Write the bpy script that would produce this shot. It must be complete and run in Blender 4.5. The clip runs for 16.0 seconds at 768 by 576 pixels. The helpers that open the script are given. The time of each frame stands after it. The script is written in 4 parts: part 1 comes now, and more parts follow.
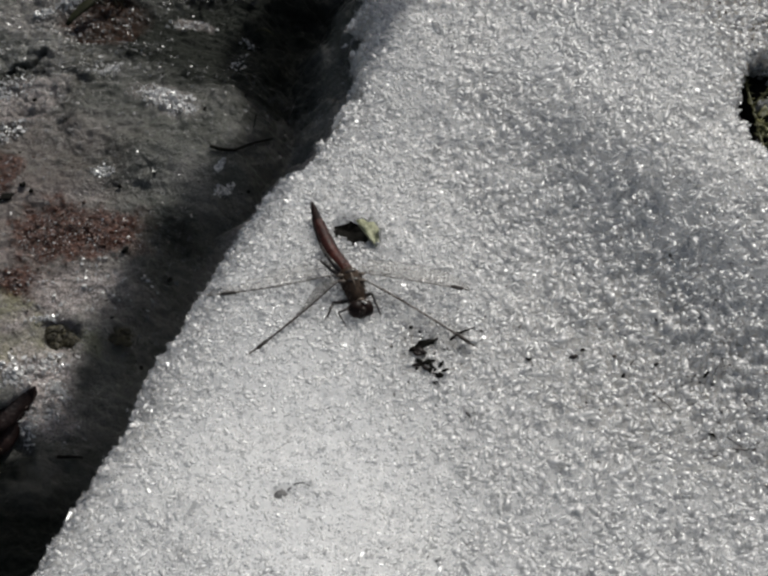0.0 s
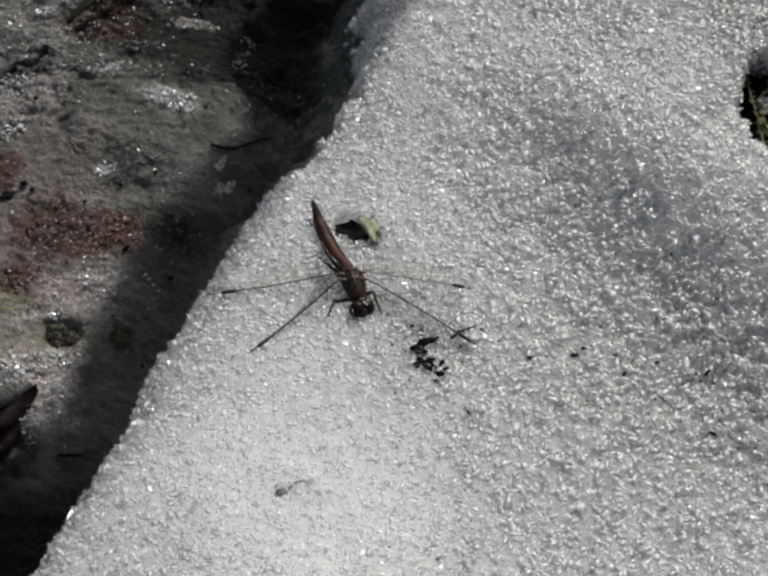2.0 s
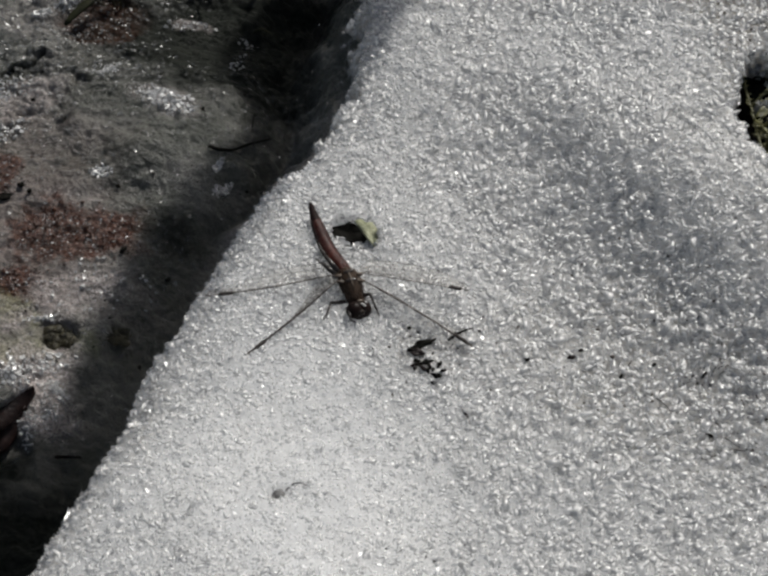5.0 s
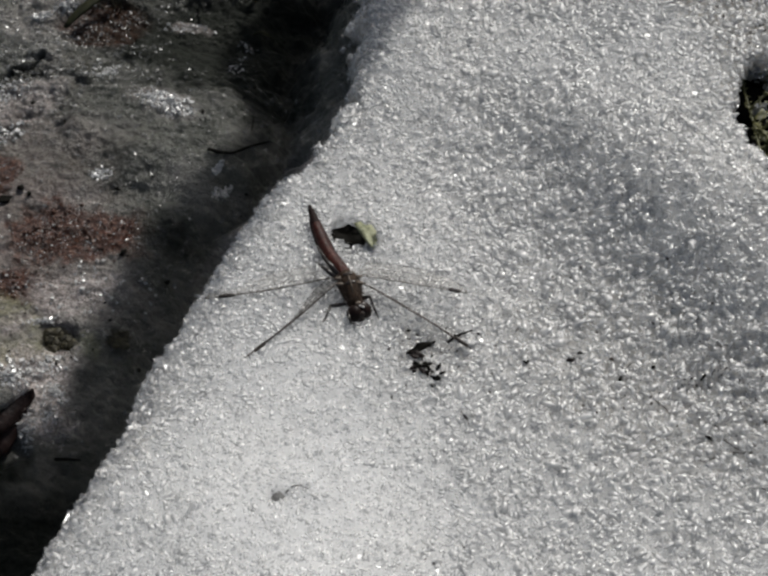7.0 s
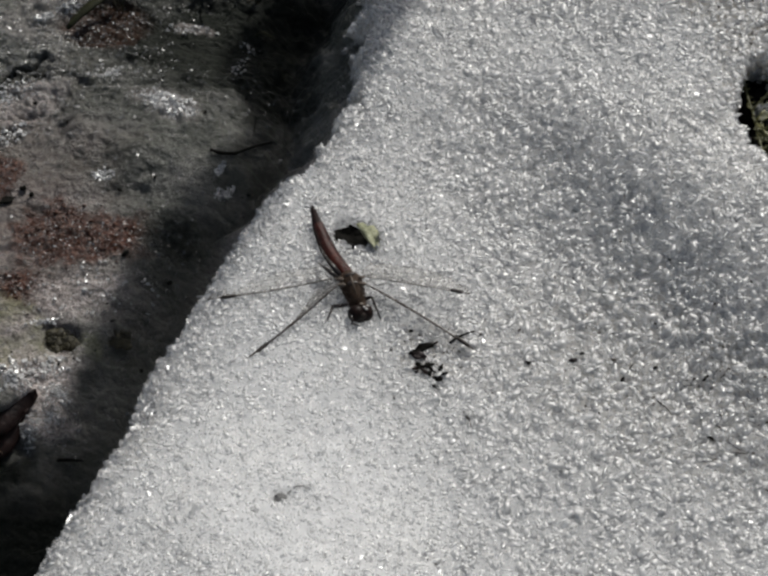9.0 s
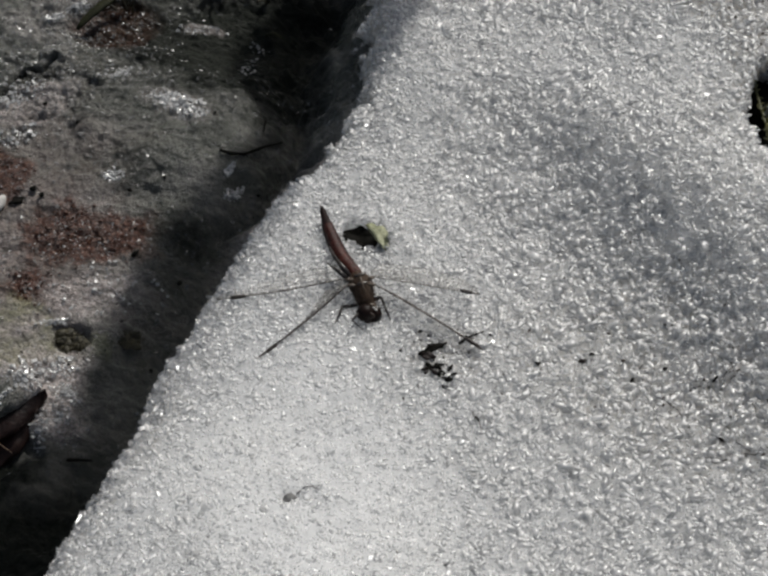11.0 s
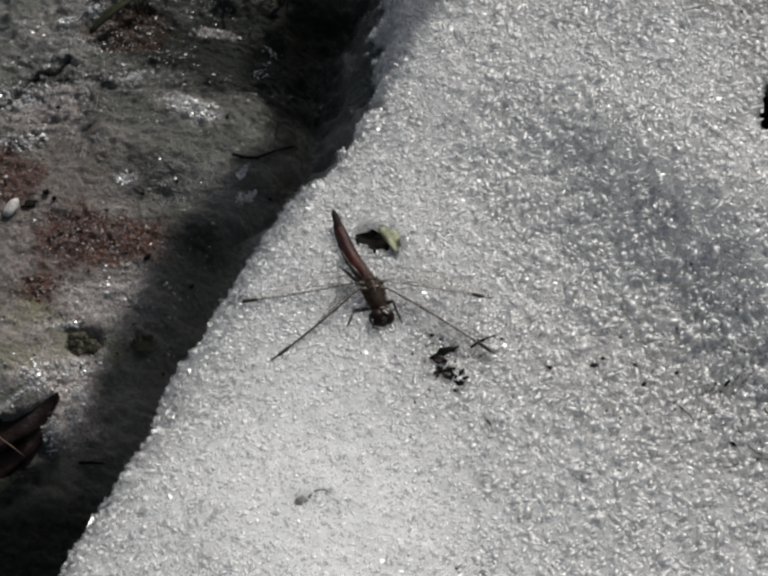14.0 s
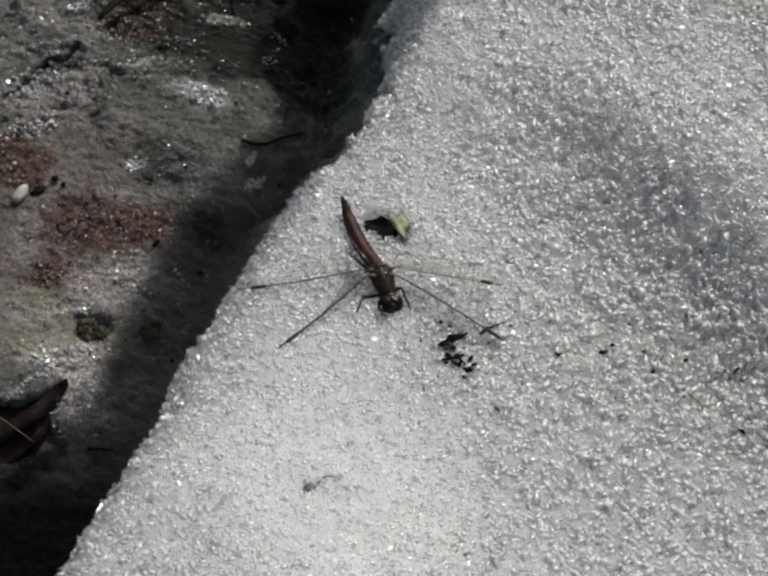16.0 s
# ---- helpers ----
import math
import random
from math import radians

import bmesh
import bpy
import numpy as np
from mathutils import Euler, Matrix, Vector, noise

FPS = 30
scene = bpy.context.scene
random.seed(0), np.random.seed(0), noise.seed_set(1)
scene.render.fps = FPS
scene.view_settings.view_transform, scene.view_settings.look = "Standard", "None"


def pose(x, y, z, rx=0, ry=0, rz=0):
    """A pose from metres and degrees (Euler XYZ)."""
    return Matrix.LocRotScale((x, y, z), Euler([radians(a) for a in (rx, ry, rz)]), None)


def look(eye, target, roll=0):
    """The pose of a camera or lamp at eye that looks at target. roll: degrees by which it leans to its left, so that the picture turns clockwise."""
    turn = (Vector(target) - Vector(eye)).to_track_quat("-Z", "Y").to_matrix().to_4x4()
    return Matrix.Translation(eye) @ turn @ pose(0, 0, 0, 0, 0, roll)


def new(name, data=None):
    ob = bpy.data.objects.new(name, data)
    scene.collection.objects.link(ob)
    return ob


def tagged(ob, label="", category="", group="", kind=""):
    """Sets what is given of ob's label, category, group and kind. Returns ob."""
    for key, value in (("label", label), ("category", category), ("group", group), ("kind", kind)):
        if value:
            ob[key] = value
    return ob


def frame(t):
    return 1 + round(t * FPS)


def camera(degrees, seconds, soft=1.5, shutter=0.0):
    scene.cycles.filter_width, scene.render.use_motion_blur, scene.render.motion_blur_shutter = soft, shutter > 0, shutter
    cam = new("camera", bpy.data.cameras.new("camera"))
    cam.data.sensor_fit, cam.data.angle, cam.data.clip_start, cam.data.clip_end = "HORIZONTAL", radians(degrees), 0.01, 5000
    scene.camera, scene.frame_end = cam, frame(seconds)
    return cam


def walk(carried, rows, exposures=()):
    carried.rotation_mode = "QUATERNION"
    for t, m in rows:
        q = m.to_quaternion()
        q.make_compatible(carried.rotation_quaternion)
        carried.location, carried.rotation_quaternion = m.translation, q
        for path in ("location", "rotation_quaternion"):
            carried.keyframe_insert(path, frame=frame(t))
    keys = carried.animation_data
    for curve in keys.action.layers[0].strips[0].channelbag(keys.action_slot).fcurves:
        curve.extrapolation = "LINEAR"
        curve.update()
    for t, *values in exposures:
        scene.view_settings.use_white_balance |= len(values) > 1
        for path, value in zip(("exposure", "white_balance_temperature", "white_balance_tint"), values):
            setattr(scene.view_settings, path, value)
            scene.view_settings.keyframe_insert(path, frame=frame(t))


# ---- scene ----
# The unit of the plan is the millimetre; meshes are scaled to metres when they are made.
MM = 0.001
EYE = (0.0, -0.21394, 0.30554)
cam = camera(26, 16.0, soft=2.6)
# seconds, small turns about the camera's own x, y, z in degrees, step back in mm
HELD = (
    (0.0, -0.073, 0.086, -0.071, -0.5), (0.5, -0.05, 0.033, -0.034, -0.38), (1.0, -0.127, 0.068, -0.09, -0.55),
    (1.5, -0.172, 0.094, -0.072, -0.41), (2.0, -0.13, 0.117, -0.066, -0.44), (2.5, -0.155, 0.158, -0.004, -0.47),
    (3.0, -0.166, 0.175, -0.032, -0.53), (3.5, -0.126, 0.108, -0.023, -0.36), (4.0, -0.087, 0.033, 0.002, -0.39),
    (6.5, -0.04, 0.012, -0.043, -0.16), (7.0, 0.023, 0.002, -0.017, 0.0), (7.5, 0.05, -0.001, -0.01, -0.03),
    (8.0, 0.0, 0.0, 0.0, 0.0), (8.5, 0.027, -0.002, 0.002, 0.04), (9.0, 0.047, 0.079, -0.034, 0.18),
    (11.5, 0.077, 0.463, 0.058, 0.14), (12.0, 0.169, 0.501, 0.073, 0.24), (12.5, 0.155, 0.488, 0.071, 0.46),
    (13.0, 0.197, 0.509, 0.091, 0.48), (13.5, 0.209, 0.635, 0.103, 0.5), (14.0, 0.19, 0.811, 0.112, 0.56),
    (14.5, 0.085, 0.979, 0.139, 0.54), (15.0, -0.045, 0.979, 0.182, 0.47), (15.5, -0.192, 1.015, 0.171, 0.63),
    (16.0, -0.27, 1.113, 0.19, 0.28))


def held(a, b, c, back):
    turn = (Matrix.Rotation(radians(a), 4, "X") @ Matrix.Rotation(radians(b), 4, "Y")
            @ Matrix.Rotation(radians(c), 4, "Z"))
    return look(EYE, (0, 0, 0)) @ Matrix.Translation((0, 0, back * MM)) @ turn


walk(cam, [(t, held(a, b, c, back)) for t, a, b, c, back in HELD], exposures=[(0, 0.0, 6420, 8), (16, 0.0, 6420, 8)])

# ---- daylight: low clear sun from behind and to the side ----
SUN_EL, SUN_AZ = 39.0, 63.0   # height, and turn from +x towards +y
world = bpy.data.worlds.new("sky")
scene.world = world
world.use_nodes = True
wn = world.node_tree.nodes
sky = wn.new("ShaderNodeTexSky")
sky.sky_type, sky.sun_disc = "NISHITA", False
sky.dust_density, sky.ozone_density = 3.0, 0.5
sky.sun_elevation, sky.sun_rotation = radians(SUN_EL), radians(90 - SUN_AZ)
wn["Background"].inputs["Strength"].default_value = 0.056
pale_sky = wn.new("ShaderNodeHueSaturation")   # thin high haze
pale_sky.inputs["Saturation"].default_value = 0.66
world.node_tree.links.new(sky.outputs[0], pale_sky.inputs["Color"])
world.node_tree.links.new(pale_sky.outputs[0], wn["Background"].inputs["Color"])
sun = new("sun", bpy.data.lights.new("sun", "SUN"))
sun.data.energy, sun.data.angle, sun.data.color = 3.03, radians(0.55), (1.0, 0.96, 0.91)
ce, se = math.cos(radians(SUN_EL)), math.sin(radians(SUN_EL))
sun.matrix_world = look((3 * ce * math.cos(radians(SUN_AZ)), 3 * ce * math.sin(radians(SUN_AZ)), 3 * se), (0, 0, 0))

# ---- materials ----


def material(name):
    mat = bpy.data.materials.new(name)
    mat.use_nodes = True
    nt = mat.node_tree
    return mat, nt, nt.nodes["Principled BSDF"]


def node(nt, kind, **values):
    n = nt.nodes.new(kind)
    for key, value in values.items():
        n.inputs[key].default_value = value
    return n


def ramp(nt, fac, stops):
    r = nt.nodes.new("ShaderNodeValToRGB")
    while len(r.color_ramp.elements) < len(stops):
        r.color_ramp.elements.new(0.5)
    for e, (pos, col) in zip(r.color_ramp.elements, stops):
        e.position, e.color = pos, (*col, 1)
    nt.links.new(fac, r.inputs[0])
    return r.outputs[0]


def mixed(nt, fac, a, b):
    m = nt.nodes.new("ShaderNodeMix")
    m.data_type = "RGBA"
    for sock, value in ((m.inputs[0], fac), (m.inputs[6], a), (m.inputs[7], b)):
        if hasattr(value, "is_linked"):
            nt.links.new(value, sock)
        else:
            sock.default_value = value if isinstance(value, (int, float)) else (*value, 1)
    return m.outputs[2]


def grainy(nt, bsdf, scale, strength, distance, detail=4.0):
    """Fine relief; scale in bumps per metre."""
    co = nt.nodes.new("ShaderNodeTexCoord")
    n = node(nt, "ShaderNodeTexNoise", Scale=scale, Detail=detail, Roughness=0.6)
    nt.links.new(co.outputs["Object"], n.inputs["Vector"])
    b = node(nt, "ShaderNodeBump", Strength=strength, Distance=distance)
    nt.links.new(n.outputs[0], b.inputs["Height"])
    nt.links.new(b.outputs[0], bsdf.inputs["Normal"])
    return n.outputs[0], co.outputs["Object"]


def simple(name, dark, light, rough=0.6, scale=900, bump=0.4, spec=0.5, metal=0.0):
    mat, nt, b = material(name)
    n, co = grainy(nt, b, scale, bump, 0.0004)
    big = node(nt, "ShaderNodeTexNoise", Scale=scale / 6, Detail=3.0)
    nt.links.new(co, big.inputs["Vector"])
    mul = nt.nodes.new("ShaderNodeMath")
    mul.operation = "MULTIPLY_ADD"
    nt.links.new(n, mul.inputs[0])
    mul.inputs[1].default_value = 0.6
    half = nt.nodes.new("ShaderNodeMath")
    half.operation = "MULTIPLY"
    half.inputs[1].default_value = 0.4
    nt.links.new(big.outputs[0], half.inputs[0])
    nt.links.new(half.outputs[0], mul.inputs[2])
    nt.links.new(ramp(nt, mul.outputs[0], ((0.35, dark), (0.65, light))), b.inputs["Base Color"])
    b.inputs["Roughness"].default_value, b.inputs["Metallic"].default_value = rough, metal
    b.inputs["Specular IOR Level"].default_value = spec
    return mat


def snow_material():
    mat, nt, b = material("snow")
    n, co = grainy(nt, b, 900, 0.5, 0.0005)
    big = node(nt, "ShaderNodeTexNoise", Scale=28.0, Detail=5.0)
    nt.links.new(co, big.inputs["Vector"])
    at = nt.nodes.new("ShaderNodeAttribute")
    at.attribute_name = "dirt_and_shade"
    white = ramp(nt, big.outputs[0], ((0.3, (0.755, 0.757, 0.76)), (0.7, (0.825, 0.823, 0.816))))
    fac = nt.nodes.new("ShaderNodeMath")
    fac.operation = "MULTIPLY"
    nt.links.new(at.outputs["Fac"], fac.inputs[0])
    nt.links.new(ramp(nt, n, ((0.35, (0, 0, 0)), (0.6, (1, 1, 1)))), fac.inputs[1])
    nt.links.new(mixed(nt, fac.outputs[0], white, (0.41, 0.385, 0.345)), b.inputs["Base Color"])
    b.inputs["Roughness"].default_value, b.inputs["Specular IOR Level"].default_value = 0.6, 0.15
    b.inputs["Subsurface Weight"].default_value = 1.0
    b.inputs["Subsurface Radius"].default_value = (1.0, 1.0, 1.0)
    b.inputs["Subsurface Scale"].default_value = 0.04
    return mat


def grain_material(name, tone, low, high, gloss, milk, lit_through=0.0):
    """Coarse clear ice grains: glossy facets, a little milky inside, else see-through."""
    mat, nt, b = material(name)
    geo = nt.nodes.new("ShaderNodeNewGeometry")
    rnd = geo.outputs["Random Per Island"]
    rough = node(nt, "ShaderNodeMapRange", **{"To Min": low, "To Max": high})
    nt.links.new(rnd, rough.inputs[0])
    shine = nt.nodes.new("ShaderNodeBsdfAnisotropic")
    nt.links.new(rough.outputs[0], shine.inputs["Roughness"])
    shade = ramp(nt, rnd, ((0.0, [c * 0.75 for c in tone]), (1.0, tone)))
    nt.links.new(shade, b.inputs["Base Color"])
    b.inputs["Roughness"].default_value = 0.5
    see = nt.nodes.new("ShaderNodeBsdfTransparent")
    inside = nt.nodes.new("ShaderNodeBsdfTranslucent")
    nt.links.new(shade, inside.inputs["Color"])
    body = nt.nodes.new("ShaderNodeMixShader")
    body.inputs[0].default_value = lit_through
    nt.links.new(b.outputs[0], body.inputs[1])
    nt.links.new(inside.outputs[0], body.inputs[2])
    for fac, first, second in ((milk, see, body), (gloss, None, shine)):
        mx = nt.nodes.new("ShaderNodeMixShader")
        mx.inputs[0].default_value = fac
        nt.links.new((first or last).outputs[0], mx.inputs[1])
        nt.links.new(second.outputs[0], mx.inputs[2])
        last = mx
    nt.links.new(last.outputs[0], nt.nodes["Material Output"].inputs[0])
    return mat


def ground_material():
    """Thawing ground under grey ice, with dead leaves and moss showing through."""
    mat, nt, b = material("icy_ground")
    n, co = grainy(nt, b, 700, 1.0, 0.0014, 6.0)
    big = node(nt, "ShaderNodeTexNoise", Scale=60.0, Detail=6.0, Roughness=0.6)
    nt.links.new(co, big.inputs["Vector"])
    fine = node(nt, "ShaderNodeTexNoise", Scale=1100.0, Detail=4.0, Roughness=0.7)
    nt.links.new(co, fine.inputs["Vector"])
    # Dark soil; also the colour that paints shade where ice is low.
    soil = ramp(nt, n, ((0.3, (0.008, 0.01, 0.008)), (0.7, (0.03, 0.032, 0.027))))
    ice = ramp(nt, big.outputs[0], ((0.25, (0.045, 0.048, 0.04)), (0.5, (0.094, 0.096, 0.082)), (0.75, (0.205, 0.196, 0.182))))
    pale = ramp(nt, fine.outputs[0], ((0.3, (0.2, 0.172, 0.16)), (0.5, (0.37, 0.327, 0.31)), (0.7, (0.62, 0.59, 0.57))))
    leaf = ramp(nt, fine.outputs[0], ((0.32, (0.009, 0.004, 0.002)), (0.48, (0.044, 0.012, 0.005)), (0.6, (0.09, 0.031, 0.014)), (0.68, (0.26, 0.19, 0.155))))
    moss = ramp(nt, n, ((0.35, (0.05, 0.06, 0.015)), (0.65, (0.2, 0.21, 0.08))))
    col = soil
    for name, layer in (("ice", ice), ("pale", pale), ("leaf", leaf), ("moss", moss)):
        at = nt.nodes.new("ShaderNodeAttribute")
        at.attribute_name = name
        col = mixed(nt, at.outputs["Fac"], col, layer)
        if name == "ice":
            gloss = node(nt, "ShaderNodeMapRange", **{"To Min": 0.05, "To Max": 0.5})
            nt.links.new(at.outputs["Fac"], gloss.inputs[0])
            nt.links.new(gloss.outputs[0], b.inputs["Specular IOR Level"])
    nt.links.new(col, b.inputs["Base Color"])
    rough = node(nt, "ShaderNodeMapRange", **{"From Min": 0.3, "From Max": 0.7, "To Min": 0.2, "To Max": 0.46})
    nt.links.new(big.outputs[0], rough.inputs[0])
    nt.links.new(rough.outputs[0], b.inputs["Roughness"])
    return mat


def wing_material(name, thin, dark, light):
    mat, nt, b = material(name)
    co = nt.nodes.new("ShaderNodeTexCoord")
    n = node(nt, "ShaderNodeTexNoise", Scale=500.0, Detail=2.0)
    nt.links.new(co.outputs["Object"], n.inputs["Vector"])
    nt.links.new(ramp(nt, n.outputs[0], ((0.3, dark), (0.7, light))), b.inputs["Base Color"])
    b.inputs["Roughness"].default_value = 0.25
    clear = nt.nodes.new("ShaderNodeBsdfTransparent")
    mx = nt.nodes.new("ShaderNodeMixShader")
    mx.inputs[0].default_value = thin
    nt.links.new(clear.outputs[0], mx.inputs[1])
    nt.links.new(b.outputs[0], mx.inputs[2])
    nt.links.new(mx.outputs[0], nt.nodes["Material Output"].inputs[0])
    return mat


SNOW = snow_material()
GRAIN = grain_material("snow_grains", (0.93, 0.93, 0.93), 0.34, 0.6, 0.12, 0.16, 0.4)
ROUND_GRAIN = grain_material("round_snow_grains", (0.97, 0.97, 0.965), 0.38, 0.56, 0.19, 0.36, 0.5)
MILKY_GRAIN = grain_material("milky_snow_grains", (0.95, 0.95, 0.95), 0.34, 0.6, 0.13, 0.42, 0.45)
RIM_GRAIN = grain_material("rim_grains", (0.8, 0.8, 0.8), 0.3, 0.55, 0.12, 0.10)
ICE_GRAIN = grain_material("dull_ice_grains", (0.36, 0.355, 0.345), 0.28, 0.5, 0.09, 0.22)
GROUND = ground_material()
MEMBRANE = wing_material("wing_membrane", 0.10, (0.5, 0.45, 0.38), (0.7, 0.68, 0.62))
# Darker copy for the forewings: edge-on density and shade put into the colour.
SHADED_MEMBRANE = wing_material("shaded_wing_membrane", 0.35, (0.13, 0.12, 0.1), (0.26, 0.24, 0.21))
VEIN = simple("wing_vein", (0.02, 0.015, 0.012), (0.07, 0.05, 0.04), 0.5)
STIGMA = simple("wing_cell", (0.012, 0.008, 0.006), (0.03, 0.02, 0.015), 0.5)
CHITIN = simple("dark_chitin", (0.012, 0.01, 0.009), (0.04, 0.03, 0.025), 0.3)
THORAX = simple("brown_thorax", (0.014, 0.009, 0.006), (0.066, 0.04, 0.024), 0.7, 1500, 0.6, 0.2)
ABDOMEN = simple("red_abdomen", (0.009, 0.003, 0.003), (0.082, 0.018, 0.011), 0.42, 1500, 0.7, 0.25)
ABDOMEN_SEAM = simple("abdomen_seam", (0.01, 0.004, 0.003), (0.045, 0.014, 0.01), 0.5, 1500, 0.5, 0.2)
ABDOMEN_TIP = simple("dark_abdomen", (0.008, 0.005, 0.005), (0.028, 0.013, 0.011), 0.6, 2000, 0.5, 0.15)
HAIR = simple("thorax_hair", (0.06, 0.04, 0.03), (0.16, 0.11, 0.085), 0.6)
EYES = simple("compound_eye", (0.006, 0.004, 0.003), (0.019, 0.009, 0.007), 0.45, 3000, 0.2, 0.15)
FACE = simple("face_plate", (0.009, 0.006, 0.005), (0.036, 0.021, 0.014), 0.45, 1500, 0.5, 0.3)
PALE = simple("pale_plate", (0.05, 0.036, 0.026), (0.17, 0.13, 0.095), 0.45)
BARK = simple("wet_bark", (0.008, 0.006, 0.005), (0.05, 0.032, 0.024), 0.45, 1200)
# For dark litter, and for scraps that paint shade in holes.
BLACK_LEAF = simple("black_wet_leaf", (0.003, 0.003, 0.002), (0.010, 0.009, 0.007), 0.8, 1200, 0.4, 0.1)
DEAD_LEAF = simple("dead_leaf", (0.004, 0.002, 0.002), (0.019, 0.007, 0.005), 0.55, 700, 0.8, 0.25)
CRUMBLED_LEAF = simple("crumbled_leaf", (0.012, 0.005, 0.003), (0.095, 0.036, 0.018), 0.5, 700)
ORANGE_LEAF = simple("orange_leaf", (0.10, 0.028, 0.008), (0.34, 0.13, 0.03), 0.45, 500)
STRAW = simple("straw", (0.06, 0.038, 0.024), (0.17, 0.11, 0.07), 0.5, 800)
GREEN_LEAF = simple("yellow_green_leaf", (0.11, 0.125, 0.045), (0.5, 0.5, 0.33), 0.55, 1500, 0.8)
STEM = simple("olive_stem", (0.03, 0.033, 0.009), (0.14, 0.135, 0.045), 0.5, 700)
GRASS = simple("grass_blade", (0.008, 0.009, 0.004), (0.03, 0.031, 0.013), 0.6, 400, 0.4, 0.12)
MOSS = simple("moss", (0.012, 0.011, 0.006), (0.055, 0.046, 0.02), 0.7, 900)
STONE = simple("pale_pebble", (0.3, 0.285, 0.27), (0.58, 0.56, 0.53), 0.6, 900)
GRIT = simple("grey_grit", (0.08, 0.08, 0.08), (0.26, 0.255, 0.25), 0.5, 900)

# ---- shaping helpers ----
rng = np.random.default_rng(7)
LATTICE = rng.random((256, 256))


def vnoise(x, y):
    xi, yi = np.floor(x).astype(int), np.floor(y).astype(int)
    fx, fy = x - xi, y - yi
    fx, fy = fx * fx * (3 - 2 * fx), fy * fy * (3 - 2 * fy)
    a, b = LATTICE[xi % 256, yi % 256], LATTICE[(xi + 1) % 256, yi % 256]
    c, d = LATTICE[xi % 256, (yi + 1) % 256], LATTICE[(xi + 1) % 256, (yi + 1) % 256]
    return (a * (1 - fx) + b * fx) * (1 - fy) + (c * (1 - fx) + d * fx) * fy - 0.5


def fbm(x, y, size, octaves=3, shift=0.0):
    """Noise of about -0.5 to 0.5 with lumps of that size in mm."""
    total, amp = 0.0, 1.0
    for i in range(octaves):
        k = 2.03 ** i / size
        total = total + amp * vnoise(x * k + 37.7 * i + shift, y * k + 11.3 * i + shift * 1.7)
        amp *= 0.5
    return total / 1.5


def smooth(a, b, v):
    t = np.clip((v - a) / (b - a), 0, 1)
    return t * t * (3 - 2 * t)


def blob(x, y, cx, cy, rx, ry, turn=0.0, ragged=0.5, size=6.0, inner=0.7, outer=1.15):
    """1 inside an uneven oval patch, fading to 0 outside it."""
    c, s = math.cos(radians(turn)), math.sin(radians(turn))
    u, v = ((x - cx) * c + (y - cy) * s) / rx, (-(x - cx) * s + (y - cy) * c) / ry
    r = np.sqrt(u * u + v * v) + ragged * fbm(x, y, size, 3, cx)
    return 1 - smooth(inner, outer, r)


# along the rim: y, and how far the rim bends out of its straight line there
RIM_BENDS = ((-27, 0, 12, 30, 35, 47, 58, 64, 72, 80, 89, 105, 130), (0.4, -1.0, -1.4, -1.4, 3.6, 5.4, 3.9, 2.9, -0.3, -3.8, -7.6, -12.5, -18.0))


def edge_distance(x, y):
    """How far inside the snow's rim a place lies."""
    wob = 3.2 * fbm(x, y, 16, 2, 5.0) + (1.8 + 3.5 * smooth(15, 45, y)) * fbm(x, y, 5.0, 4, 9.0) + 1.2 * fbm(x, y, 1.6, 2, 3.0)
    return (x + 39.5 - 0.488 * y - np.interp(y, *RIM_BENDS)) * 0.8987 + wob - 0.2 * smooth(-30, -60, y)


PITS = ((-7.2, 15.5, 5.8, 4.3, -38, 8.0), (93.6, 43.0, 10.2, 19.5, 0, 12.0), (-21.2, -54.2, 2.6, 1.6, 20, 1.8))
HOLLOW = PITS[1][:5] + (0.6, 5.0)


def snow_top(x, y):
    u = 0.72 * x + 0.69 * y
    across = np.clip(x, 8, 105)
    broad = 6.0 + 0.16 * across
    z = (0.17 + 0.25 * smooth(20, 72, x)) * broad * (1 + np.tanh((u - 43 - 0.10 * across) / broad)) - 0.05 * np.clip(u, -300, 300)
    z = z + 2.6 * np.exp(-((u - 59 - 0.1 * across) / 13) ** 2) * smooth(28, 50, x) * smooth(92, 70, x)
    z = z + 2.2 * fbm(x, y, 30, 2, 3.0) * smooth(15, 40, np.hypot(x + 8, y + 4))
    z = z + 5.4 * np.exp(-((x + 31 + 0.25 * (y + 50)) / 25) ** 2) * smooth(-22, -92, y)
    for cx, cy, rx, ry, turn, deep in (PITS[0], PITS[2]):
        z = z - deep * blob(x, y, cx, cy, rx, ry, turn, 0.25, 4.0)
    z = z - PITS[1][5] * blob(x, y, *HOLLOW)
    return z


